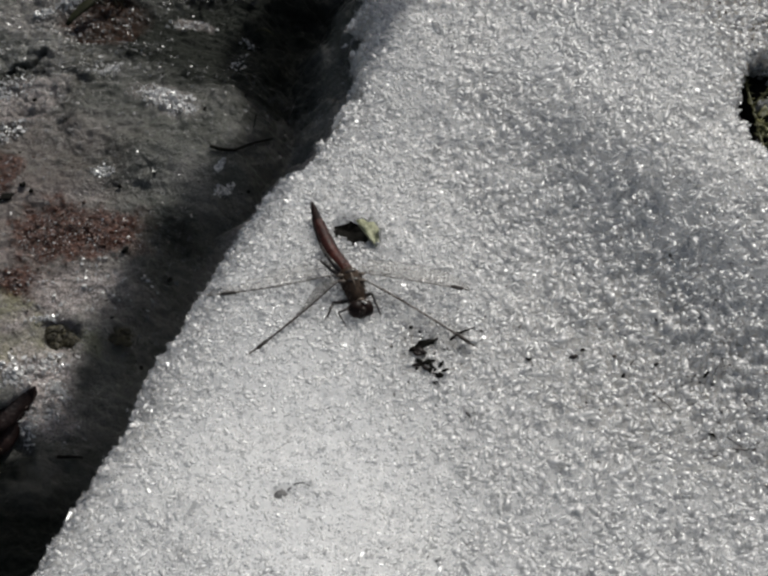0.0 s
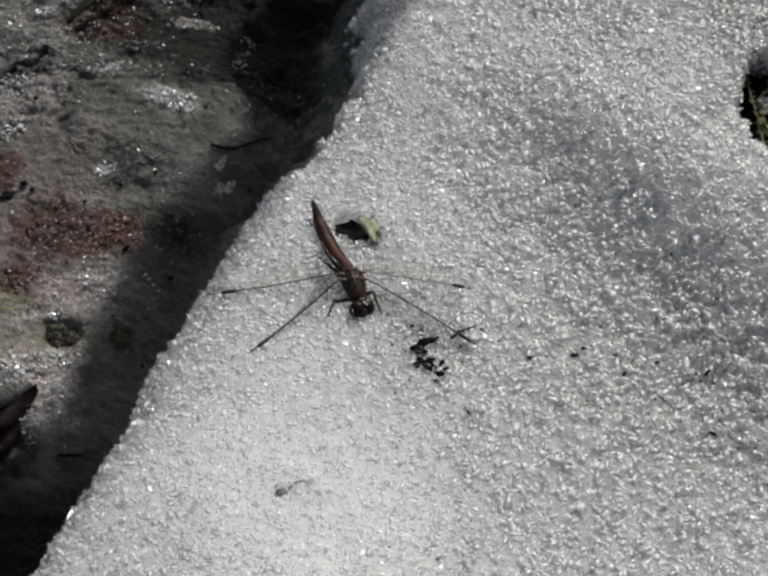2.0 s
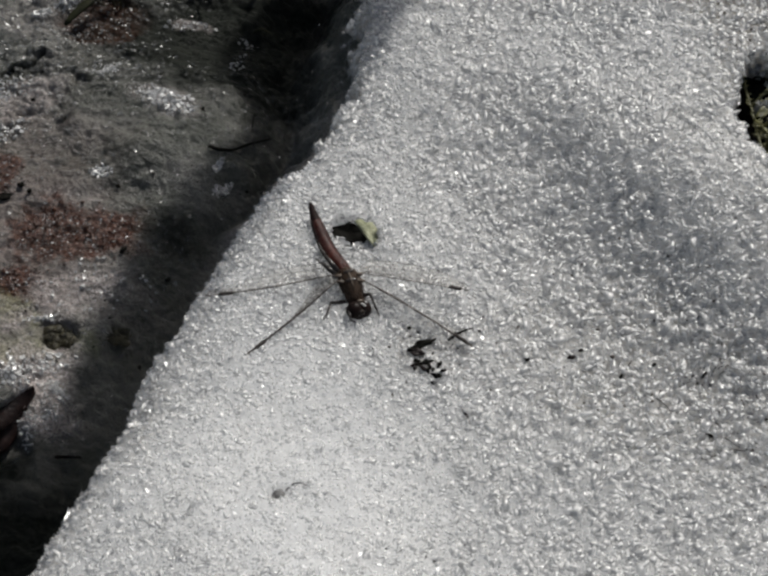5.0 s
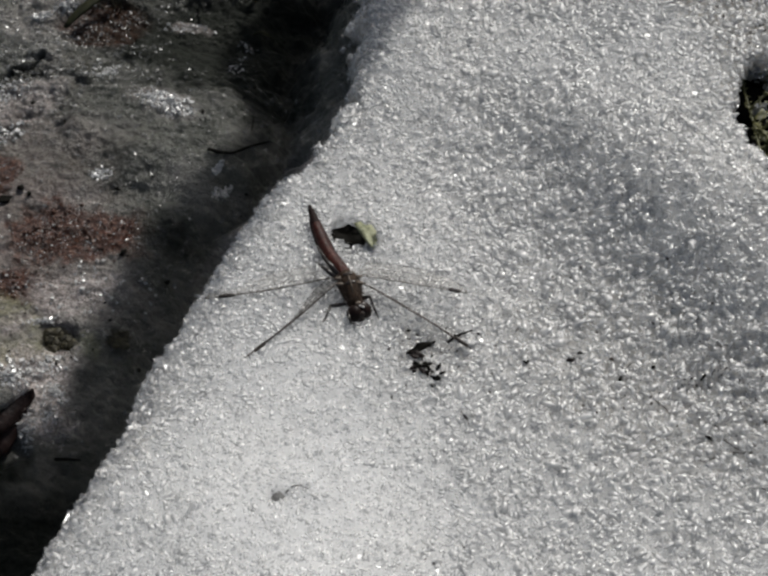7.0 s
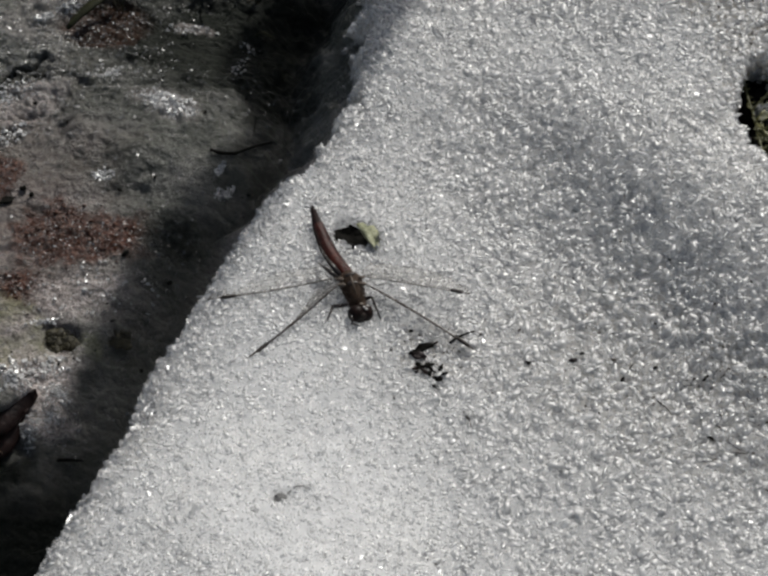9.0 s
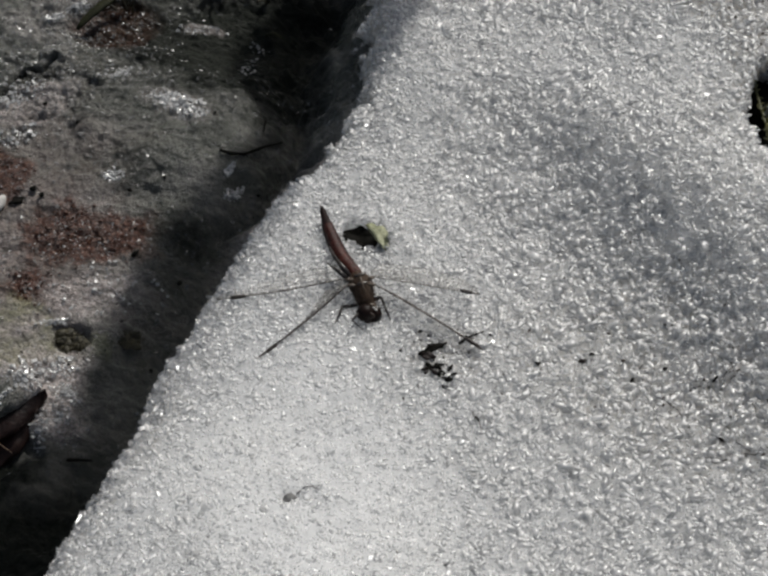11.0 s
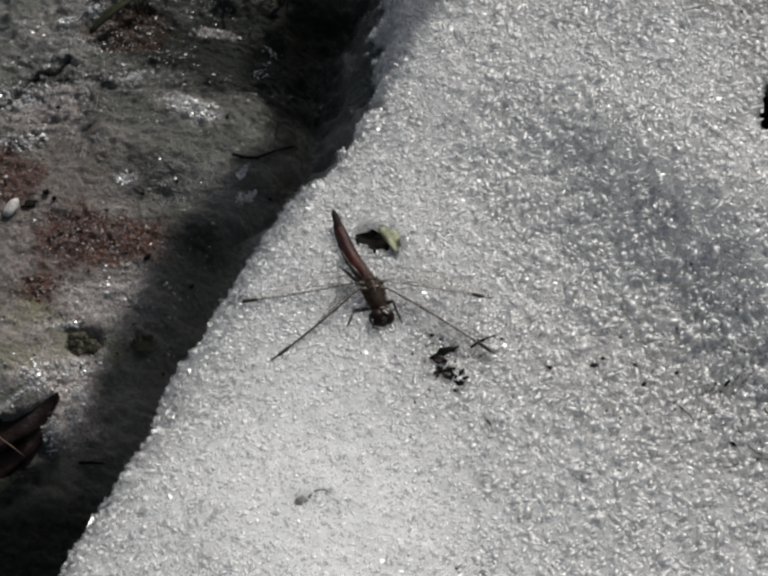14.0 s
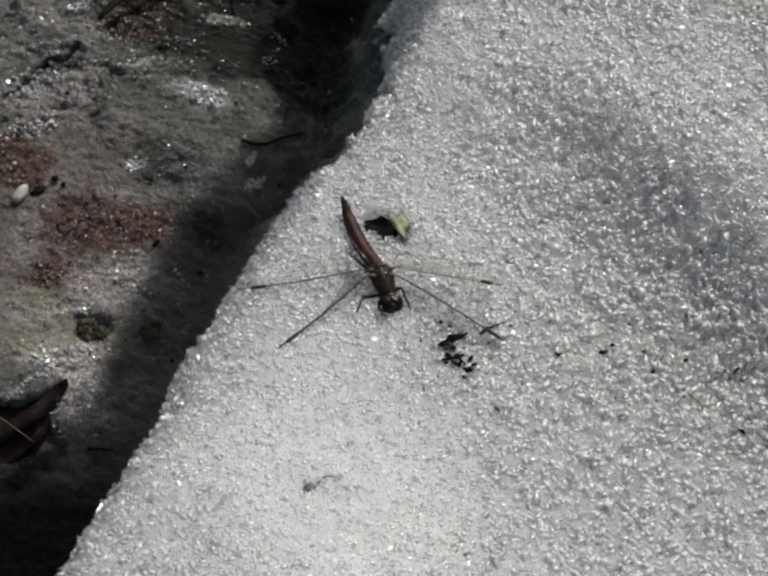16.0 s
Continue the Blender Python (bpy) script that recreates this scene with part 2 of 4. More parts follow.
def snow_height(x, y):
    s = edge_distance(x, y)
    wide = 2.0 + 4.5 * smooth(40, 58, y)
    worn = smooth(-25, -60, y)
    wide = wide + 5.0 * worn
    fall = np.clip((1.0 + 5.0 * worn - s + 2.6 * fbm(x, y, 4.0, 4, 19.0) * smooth(42, 56, y) * smooth(2, -2, s)) / wide, 0, 6)
    rough = (1.0 - 0.5 * blob(x, y, -11, -13, 17, 11, 20, 0.4, 6.0, 0.4, 1.3) + 0.6 * smooth(0, 60, x + 0.5 * y) + 0.8 * blob(x, y, 66, -26, 46, 26, -15, 0.5, 14.0, 0.3, 1.3) - 0.8 * blob(x, y, 50, 70, 34, 24, -20, 0.4, 20.0, 0.3, 1.3)) * (0.88 * fbm(0.82 * x + 0.57 * y, 0.82 * y - 0.57 * x, 2.6, 3, 1.0) + 0.85 * fbm(0.6 * x - 0.8 * y, 0.6 * y + 0.8 * x, 1.4, 1, 7.0))
    return snow_top(x, y) + rough - np.minimum(20.0 * np.where(fall < 1, fall ** (1.7 + 0.5 * worn), 1.7 * fall - 0.7), 60.0)


CRACK = ((-106, 67), (-101.5, 72.5), (-99.6, 76.6), (-96.2, 81.0), (-92.0, 81.6), (-88.6, 85.8))
CRACK_BELOW = ((-96.0, 75.5), (-93.0, 73.6), (-88.0, 80.0), (-85.5, 79.4))


def crease(x, y, points, wide):
    """1 along a ragged line through the points, falling to 0 at its sides."""
    best = np.full(np.shape(x), 1e9)
    for (ax, ay), (bx, by) in zip(points, points[1:]):
        t = np.clip(((x - ax) * (bx - ax) + (y - ay) * (by - ay)) / ((bx - ax) ** 2 + (by - ay) ** 2), 0, 1)
        best = np.minimum(best, np.hypot(x - ax - t * (bx - ax), y - ay - t * (by - ay)))
    return 1 - smooth(0.4, 1.3, best / wide + 1.1 * fbm(x, y, 2.6, 3, 77.0))


def ledge(x, y):
    """1 on the slab of ice that juts out over a dead leaf."""
    lip = np.interp(x, (-130, -93, -87.4, -83.7, -80.7, -78.6), (-26, -23.4, -24.0, -21.5, -19.3, -16.6))
    wear = 1.6 * fbm(x, y, 3.0, 3, 66.0)
    return smooth(-0.5, 0.5, y - lip + wear) * smooth(-0.6, 1.4, -(x + 79) - 1.45 * (y + 17.1) + wear) * smooth(-1, -9, y)


def sunken_wedge(x, y):
    """1 where dark wet litter lies below a straight broken edge of the ice."""
    side = -0.807 * (x + 66.7) + 0.59 * (y - 93.0) + 1.6 * fbm(x, y, 3.0, 3, 88.0)
    return smooth(-0.3, 0.4, side) * blob(x, y, -75, 99, 13, 11, 20, 0.4, 6.0, 0.6, 1.1)


def ground_height(x, y):
    z = -17.0 + 4.5 * fbm(x, y, 34, 3, 2.0) + 1.5 * fbm(x, y, 13, 3, 15.0) + (1 + 0.9 * smooth(45, 75, y)) * (0.8 * fbm(x, y, 6.5, 3, 4.0) + 1.15 * fbm(x + 0.4 * y, 1.6 * y, 2.2, 3, 6.0))
    crust = smooth(-0.7, 0.7, y - (58 + 0.8 * (x + 98)) + 12 * fbm(x, y, 14, 2, 8.0) + 9 * fbm(x, y, 4.0, 3, 28.0))
    z = z + (1.5 + 1.2 * blob(x, y, -90, 82, 14, 9, 20)) * crust * smooth(-58, -70, x)
    z = z + (1.3 * fbm(x, y, 8.0, 3, 44.0) + 1.1 * fbm(0.8 * x + 0.6 * y, 1.3 * y - 0.8 * x, 4.2, 3, 52.0)) * smooth(-46, -60, x)
    near = edge_distance(x, y)
    z = z - (8.0 + 10.0 * smooth(35, 75, y)) * smooth(-26 - 8 * smooth(35, 75, y), -9, near)
    z = z + 2.0 * blob(x, y, -56, 64, 30, 20, -25, 0.2, 14.0)
    z = z + (-12.8 + 0.1 * (y + 17) + 2.0 * fbm(x, y, 3.2, 4, 61.0) - z) * ledge(x, y)
    slope = -4.5 - 1.2 * smooth(40, 58, y) + 1.25 * np.minimum(near, 0.0) + 1.6 * fbm(x, y, 7, 3, 17.0)
    z = np.where(slope > z, z + (slope - z) * smooth(18, 42, y), z)
    z = z - 0.8 * blob(x, y, -93.5, 77.5, 6, 3.0, 30, 0.8, 3.0) - 6.0 * blob(x, y, -41, 93, 15, 11, 0, 0.3, 9.0, 0.0, 1.4) * smooth(-8, -16, near) - 10.0 * blob(x, y, -30, 112, 40, 16, 10, 0.4, 12.0, 0.0, 1.5) * smooth(-8, -16, near)
    z = z - 3.5 * blob(x, y, -92, -33, 13, 7, 20, 0.4)
    z = z + 1.3 * fbm(0.8 * x + 0.6 * y, 2.2 * y - 1.6 * x, 2.4, 3, 71.0) * blob(x, y, -80, -15, 13, 10, 10, 0.4, 6.0, 0.5, 1.3)
    z = z - 1.6 * blob(x, y, -76.2, -1.3, 5.2, 4.2, -25, 0.5, 4.0, 0.8, 1.05)
    return z - 2.0 * sunken_wedge(x, y) - 2.8 * crease(x, y, CRACK, 0.6) - 0.8 * crease(x, y, CRACK_BELOW, 0.6)


def mesh_object(name, verts, faces, mat, parent=None, flat=False):
    me = bpy.data.meshes.new(name)
    verts, faces = np.asarray(verts, dtype=np.float32) * MM, np.asarray(faces, dtype=np.int32)
    side = faces.shape[1]
    me.vertices.add(len(verts))
    me.vertices.foreach_set("co", verts.ravel())
    me.loops.add(faces.size)
    me.loops.foreach_set("vertex_index", faces.ravel())
    me.polygons.add(len(faces))
    me.polygons.foreach_set("loop_start", np.arange(0, faces.size, side, dtype=np.int32))
    me.polygons.foreach_set("use_smooth", np.full(len(faces), not flat))
    me.update(calc_edges=True)
    me.validate()
    me.materials.append(mat)
    ob = new(name, me)
    ob.parent = parent
    return ob


def part(name, shape, mat, parent, label="", at=None, flat=False):
    """One mesh under a thing; shape is (verts, faces) in mm."""
    verts, faces = shape
    if len({len(f) for f in faces}) > 1:
        me = bpy.data.meshes.new(name)
        me.from_pydata([[c * MM for c in v] for v in verts], [], [list(f) for f in faces])
        me.polygons.foreach_set("use_smooth", [not flat] * len(me.polygons))
        me.materials.append(mat)
        ob = new(name, me)
        ob.parent = parent
    else:
        ob = mesh_object(name, verts, faces, mat, parent, flat)
    if at is not None:
        ob.location = Vector(at) * MM
    return tagged(ob, label)


def attribute(ob, name, values):
    ob.data.attributes.new(name, "FLOAT", "POINT").data.foreach_set("value", np.asarray(values, dtype=np.float32))


def graded(lo, hi, step, far):
    """Even steps from lo to hi, growing outwards to far."""
    inner = np.arange(lo, hi + step / 2, step)
    out, d = [], step
    while sum(out) < far:
        d *= 1.35
        out.append(d)
    reach = np.cumsum(out)
    return np.concatenate([(lo - reach)[::-1], inner, hi + reach])


def sheet(name, xs, ys, height, mat, keep=None):
    gx, gy = np.meshgrid(xs, ys)
    x, y = gx.ravel(), gy.ravel()
    z = height(x, y)
    w = len(xs)
    i = np.arange(len(x)).reshape(len(ys), w)
    faces = np.stack([i[:-1, :-1], i[:-1, 1:], i[1:, 1:], i[1:, :-1]], -1).reshape(-1, 4)
    if keep is not None:
        ok = keep(x, y)
        faces = faces[ok[faces].any(1)]
        used = np.unique(faces)
        back = np.zeros(len(x), int)
        back[used] = np.arange(len(used))
        faces, x, y, z = back[faces], x[used], y[used], z[used]
    return mesh_object(name, np.stack([x, y, z], 1), faces, mat), x, y


def loft(path, radii, sides=10, flatten=1.0, caps=True):
    """A tube through the path with its own radius at each point; flatten squeezes it vertically."""
    pts = [Vector(p) for p in path]
    verts, faces = [], []
    for i, p in enumerate(pts):
        way = (pts[min(i + 1, len(pts) - 1)] - pts[max(i - 1, 0)]).normalized()
        side = way.cross(Vector((0, 0, 1)))
        side = side.normalized() if side.length > 1e-4 else Vector((1, 0, 0))
        up = side.cross(way)
        for k in range(sides):
            a = 2 * math.pi * k / sides
            verts.append(p + radii[i] * (math.cos(a) * side + flatten * math.sin(a) * up))
    for i in range(len(pts) - 1):
        for k in range(sides):
            a, b = i * sides + k, i * sides + (k + 1) % sides
            faces.append((a, b, b + sides, a + sides))
    if caps:
        faces += [tuple(range(sides))[::-1], tuple(range((len(pts) - 1) * sides, len(pts) * sides))]
    return [tuple(v) for v in verts], faces


def joined(shapes):
    verts, faces = [], []
    for v, f in shapes:
        n = len(verts)
        verts += list(v)
        faces += [tuple(i + n for i in q) for q in f]
    return verts, faces


def oval(centre, size, turn=None, rings=10, sides=14, lumpy=0.0, seed=0):
    r = random.Random(seed)
    m = turn.to_3x3() if turn else Matrix.Identity(3)
    verts, faces = [], []
    for i in range(rings + 1):
        a = math.pi * i / rings
        for k in range(sides):
            b = 2 * math.pi * k / sides
            f = 1 + lumpy * (r.random() - 0.5)
            v = Vector((math.sin(a) * math.cos(b) * size[0], math.sin(a) * math.sin(b) * size[1], math.cos(a) * size[2])) * f
            verts.append(tuple(m @ v + Vector(centre)))
    for i in range(rings):
        for k in range(sides):
            a, b = i * sides + k, i * sides + (k + 1) % sides
            faces.append((a, a + sides, b + sides, b))
    return verts, faces


def bent(a, b, c, n=8):
    """Points on a smooth arc from a by b to c."""
    a, b, c = Vector(a), Vector(b), Vector(c)
    b = 2 * b - (a + c) / 2
    return [(1 - t) ** 2 * a + 2 * t * (1 - t) * b + t * t * c for t in (i / n for i in range(n + 1))]


def grains(name, x, y, z, size, mat, flat=True, tumble=0.42):
    """Loose angular ice crystals, each its own small closed solid, joined in one mesh."""
    base = np.array([(-1, -1, -1), (1, -1, -1), (1, 1, -1), (-1, 1, -1), (-1, -1, 1), (1, -1, 1), (1, 1, 1), (-1, 1, 1)]) * 0.75
    tri = np.array([(0, 2, 1), (0, 3, 2), (4, 5, 6), (4, 6, 7), (0, 1, 5), (0, 5, 4), (1, 2, 6), (1, 6, 5), (2, 3, 7), (2, 7, 6),
                    (3, 0, 4), (3, 4, 7)])
    n = len(x)
    spin, lean, way = rng.uniform(0, 6.283, n), np.abs(rng.normal(0, tumble, n)), rng.uniform(0, 6.283, n)
    q = np.stack([np.cos(lean / 2), np.sin(lean / 2) * np.cos(way), np.sin(lean / 2) * np.sin(way), np.zeros(n)], 1)
    a, b = np.cos(spin / 2), np.sin(spin / 2)
    w, i, j, k = q[:, 0] * a, q[:, 1] * a + q[:, 2] * b, q[:, 2] * a - q[:, 1] * b, q[:, 0] * b
    rot = np.stack([1 - 2 * (j * j + k * k), 2 * (i * j - k * w), 2 * (i * k + j * w),
                    2 * (i * j + k * w), 1 - 2 * (i * i + k * k), 2 * (j * k - i * w),
                    2 * (i * k - j * w), 2 * (j * k + i * w), 1 - 2 * (i * i + j * j)], 1).reshape(n, 3, 3)
    v = base[None] + 0.7 * (rng.random((n, 8, 3)) - 0.5)
    v = v * (size[:, None, None] * (0.42 + 1.15 * rng.random((n, 1, 3)) ** 1.3))
    v = np.einsum("nij,nkj->nki", rot, v) + np.stack([x, y, z], 1)[:, None, :]
    faces = (tri[None] + 8 * np.arange(n)[:, None, None]).reshape(-1, 3)
    return mesh_object(name, v.reshape(-1, 3), faces, mat, flat=flat)


# ---- the ground and the snow ----
ground, gx, gy = sheet("ground", graded(-118, 12, 0.65, 300000), graded(-84, 128, 0.65, 300000), ground_height, GROUND)
tagged(ground, "thawing forest ground under dull grey ice with dead leaves", "ground", kind="structure")
s_ground = edge_distance(gx, gy)
# Ice cover; thinner near the rim, so dark soil paints the shade there.
ice = 0.92 + 0.45 * fbm(gx, gy, 22, 4, 12.0) - 0.4 * smooth(-44, -18, s_ground) * smooth(-20, 10, gy)
# Bare soil also paints the shade of the near corner and band.
ice = ice - 1.1 * smooth(-34, -58, gy) - 0.3 * smooth(-40, -18, s_ground) * smooth(-5, -30, gy)
# Soil colour paints in the shade of the far hollow.
ice = ice - 1.5 * blob(gx, gy, -30, 96, 44, 26, 8, 0.4, 12.0, 0.35, 1.4) - 1.5 * blob(gx, gy, -43, 93, 20, 13, 0, 0.5, 6.0, 0.3, 1.3)
# Soil in the leaf hollow paints its shade; a smaller dark patch farther back.
ice = ice - 0.8 * blob(gx, gy, -92, -38, 14, 7, 20) - 0.6 * blob(gx, gy, -66, 93, 7, 6, 30)
# Bare soil under the snow and in the wedge; crack lines painted as shade.
ice = ice - 1.5 * smooth(20, 40, gx) - 1.0 * sunken_wedge(gx, gy) - 1.2 * crease(gx, gy, CRACK, 0.65) - 0.6 * crease(gx, gy, CRACK_BELOW, 0.6) - 0.45 * blob(gx, gy, -93.5, 77.5, 6, 3.0, 30, 0.8, 3.0)
# Dark patch painting a piece of shade beside the band.
ice = ice - 0.6 * blob(gx, gy, -53, 30, 10, 7, -20, 0.6, 5.0, 0.2, 1.3)
# Greyer towards the rim: colour stands in for the shaded snow face.
ice = np.clip(ice, 0, 1) + 0.55 * smooth(-15, -7, s_ground) * smooth(15, 45, gy) + 0.6 * smooth(-24, -5, s_ground) * smooth(42, 56, gy)
attribute(ground, "ice", np.clip(ice, 0, 1) * smooth(900, 300, np.hypot(gx, gy)))
pale = 0.9 * blob(gx, gy, -56, 68, 10, 5, -25, 0.6, 6.0, 0.2, 1.2) + 1.0 * blob(gx, gy, -72, 13, 15, 6.5, 5, 0.6, 7.0, 0.3, 1.3)
pale = pale + 1.35 * blob(gx, gy, -82, -9, 13, 7, 15, 0.5, 5.0, 0.4, 1.2) + 1.25 * blob(gx, gy, -77, -20, 9, 9, 20, 0.6, 4.0, 0.3, 1.2)
pale = pale + 0.85 * blob(gx, gy, -92, 70, 13, 7, 25, 0.7, 8.0) + 0.6 * blob(gx, gy, -93, 4, 12, 6, 0, 0.7, 7.0) + 0.35 * blob(gx, gy, -92, 100, 14, 9, 20, 0.7, 6.0) + 0.3 * blob(gx, gy, -85, 57, 15, 9, 0)
pale = pale + 0.5 * blob(gx, gy, -53.5, 103.2, 6, 2.2, 5, 0.9, 3.0) + 0.3 * blob(gx, gy, -82, 40, 12, 6)
pale = pale + 0.5 * blob(gx, gy, -95, 24, 7, 9, 0, 0.7, 4.0, 0.3, 1.3) + 0.4 * blob(gx, gy, -80, 3, 16, 9, 10, 0.5, 6.0, 0.4, 1.3)
pale = pale + 0.36 * blob(gx, gy, -82, 20, 26, 30, 0, 0.5, 14.0, 0.4, 1.3)
# Pale strip by the rim stands in for shaded snow.
pale = pale + 1.0 * smooth(-15, -6, s_ground) * smooth(5, 30, gy) * smooth(60, 46, gy)
attribute(ground, "pale", np.clip(pale * (0.75 + 0.9 * fbm(gx, gy, 2.0, 3, 33.0)), 0, 1))
leaf = np.maximum.reduce([0.9 * blob(gx, gy, -69, 28, 13, 8.5, 4, 0.7, 5.0, 0.5, 1.2), 1.35 * blob(gx, gy, -81, 28.5, 10, 9.5, 5, 0.7, 4.0, 0.4, 1.3),
                          0.75 * blob(gx, gy, -87.5, 13.5, 8, 6, 0, 0.8, 4.0, 0.3, 1.3), 1.0 * blob(gx, gy, -100, 46, 11, 9, 0, 0.7), 0.3 * sunken_wedge(gx, gy),
                          0.3 * blob(gx, gy, -90, 34, 26, 46, 0, 0.6, 14.0, 0.3, 1.3), smooth(300, 900, np.hypot(gx, gy))])
attribute(ground, "leaf", np.clip(leaf * (1.25 + 0.9 * fbm(gx, gy, 4, 3, 20.0)), 0, 1))
moss = np.maximum(blob(gx, gy, -91, -1, 12, 10, 0, 0.9), 0.8 * blob(gx, gy, -74, -4, 7, 5, 0, 0.8))
attribute(ground, "moss", 0.6 * moss * np.clip(0.5 + 1.4 * fbm(gx, gy, 4, 3, 30.0), 0, 1))

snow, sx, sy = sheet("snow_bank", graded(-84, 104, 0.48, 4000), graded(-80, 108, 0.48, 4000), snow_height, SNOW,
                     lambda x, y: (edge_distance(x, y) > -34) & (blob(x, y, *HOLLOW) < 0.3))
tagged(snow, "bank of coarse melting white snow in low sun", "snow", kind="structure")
dirt_and_shade = 0.26 * blob(sx, sy, 64, -25, 45, 22, -25, 0.8, 14.0)
dirt_and_shade = dirt_and_shade + 0.42 * smooth(-5, 55, sx + 0.25 * sy) * (1 - 0.8 * smooth(-30, -60, sy)) * (1 - 0.8 * blob(sx, sy, 50, 70, 34, 24, -20, 0.4, 20.0, 0.3, 1.3))
dirt_and_shade = dirt_and_shade + 0.5 * blob(sx, sy, 10, -17, 9, 8, 0, 0.8) + 0.8 * blob(sx, sy, 97, 54, 17, 27, 0, 0.6) + 0.7 * blob(sx, sy, 88, 82, 20, 12) + 1.1 * blob(sx, sy, 95, 76, 16, 18, 0, 0.7, 6.0)
# Shade of the upper rim face put into the colour as grey.
dirt_and_shade = dirt_and_shade + 2.2 * smooth(3, -3, edge_distance(sx, sy)) * smooth(40, 56, sy)
dirt_and_shade = dirt_and_shade + 0.9 * smooth(15, 0, edge_distance(sx, sy)) * smooth(0, -40, sy)
attribute(snow, "dirt_and_shade", np.clip(dirt_and_shade, 0, 1))


def scatter_snow(n, thinned=1.0):
    x, y = rng.uniform(-86, 104, n), rng.uniform(-82, 108, n)
    s = edge_distance(x, y)
    calm = 0.45 * blob(x, y, -14, -52, 32, 26, -35, 0.5, 14.0) + 0.5 * blob(x, y, -16, -13, 18, 10, 30, 0.4)
    ok = (s > -14) & (rng.random(n) > thinned * calm)
    ok &= (blob(x, y, *PITS[0][:5], 0.25, 4.0) < 0.35) & (blob(x, y, *HOLLOW) < 0.35)
    x, y = x[ok], y[ok]
    size = 0.17 + 0.3 * rng.random(len(x)) ** 2.0
    return x, y, snow_height(x, y) + size * rng.uniform(-0.35, 0.35, len(x)), size


snow_crystals = tagged(grains("snow_crystals", *scatter_snow(75000), GRAIN),
                       "coarse glittering ice grains on the snow", "snow grains", kind="stuff")

x_, y_, z_, size_ = scatter_snow(24000)
lumpy = rng.random(len(x_)) > 0.55 * blob(x_, y_, -14, -56, 38, 32, -35, 0.5, 14.0, 0.3, 1.3)
x_, y_, z_, size_ = x_[lumpy], y_[lumpy], z_[lumpy], size_[lumpy]
snow_lumps = tagged(grains("snow_crystals", x_, y_, z_ + 0.05, size_ * 0.95 + 0.05, MILKY_GRAIN, tumble=0.9),
                    "larger clear ice grains on the snow", "snow grains", kind="stuff")


def round_grains(name, x, y, z, size, mat):
    """Melt-rounded snow grains, oblong and uneven, joined in one mesh."""
    g = (1 + 5 ** 0.5) / 2
    base = np.array([(-1, g, 0), (1, g, 0), (-1, -g, 0), (1, -g, 0), (0, -1, g), (0, 1, g), (0, -1, -g), (0, 1, -g), (g, 0, -1), (g, 0, 1), (-g, 0, -1), (-g, 0, 1)]) / 1.902
    tri = np.array([(0, 11, 5), (0, 5, 1), (0, 1, 7), (0, 7, 10), (0, 10, 11), (1, 5, 9), (5, 11, 4), (11, 10, 2), (10, 7, 6), (7, 1, 8),
                    (3, 9, 4), (3, 4, 2), (3, 2, 6), (3, 6, 8), (3, 8, 9), (4, 9, 5), (2, 4, 11), (6, 2, 10), (8, 6, 7), (9, 8, 1)])
    n = len(x)
    spin = rng.uniform(0, 6.283, n)
    v = base[None] * (1 + 0.9 * (rng.random((n, 12, 1)) - 0.5)) * np.stack([rng.uniform(0.8, 2.1, n), rng.uniform(0.5, 0.9, n), rng.uniform(0.34, 0.62, n)], 1)[:, None, :]
    v = v * size[:, None, None]
    c, s = np.cos(spin)[:, None], np.sin(spin)[:, None]
    lean = rng.normal(0, 0.35, n)[:, None]
    v = np.stack([v[..., 0] * c - v[..., 1] * s, v[..., 0] * s + v[..., 1] * c, v[..., 2] + lean * v[..., 0]], -1) + np.stack([x, y, z], 1)[:, None, :]
    return mesh_object(name, v.reshape(-1, 3), (tri[None] + 12 * np.arange(n)[:, None, None]).reshape(-1, 3), mat)


x_, y_, z_, size_ = scatter_snow(44000, 0.2)
inner = (edge_distance(x_, y_) > 10 * rng.random(len(x_)) * smooth(10, -30, y_)) & (edge_distance(x_, y_) > -7)
x_, y_, z_ = x_[inner], y_[inner], z_[inner]
size_ = (0.32 + (0.6 + 0.25 * smooth(0, 30, x_)) * rng.random(len(x_)) ** 1.7) * (1 - 0.28 * blob(x_, y_, -14, -54, 36, 30, -35, 0.5, 14.0, 0.3, 1.3))
round_snow = tagged(round_grains("round_snow_grains", x_, y_, z_ - 0.02 * size_, size_, ROUND_GRAIN),
                    "melt-rounded white snow grains on the bank", "snow grains", kind="stuff")


def scatter_rim(n):
    x, y = rng.uniform(-84, 10, n), rng.uniform(-76, 105, n)
    s = edge_distance(x, y)
    ok = (s > -1.2 - 4.5 * smooth(42, 58, y) * rng.random(n)) & (s < rng.uniform(0.5, 7.0, n)) & (rng.random(n) < 1.0 - 0.6 * smooth(0, 40, y))
    x, y = x[ok], y[ok]
    size = 0.22 + 0.34 * rng.random(len(x)) ** 1.7 + 0.16 * smooth(-5, -45, y)
    return x, y, snow_height(x, y) + size * rng.uniform(0.0, 0.7, len(x)), size


rim_crystals = tagged(grains("rim_crystals", *scatter_rim(110000), RIM_GRAIN, tumble=1.2),
                      "coarse glassy ice grains along the snow rim", "snow grains", kind="stuff")


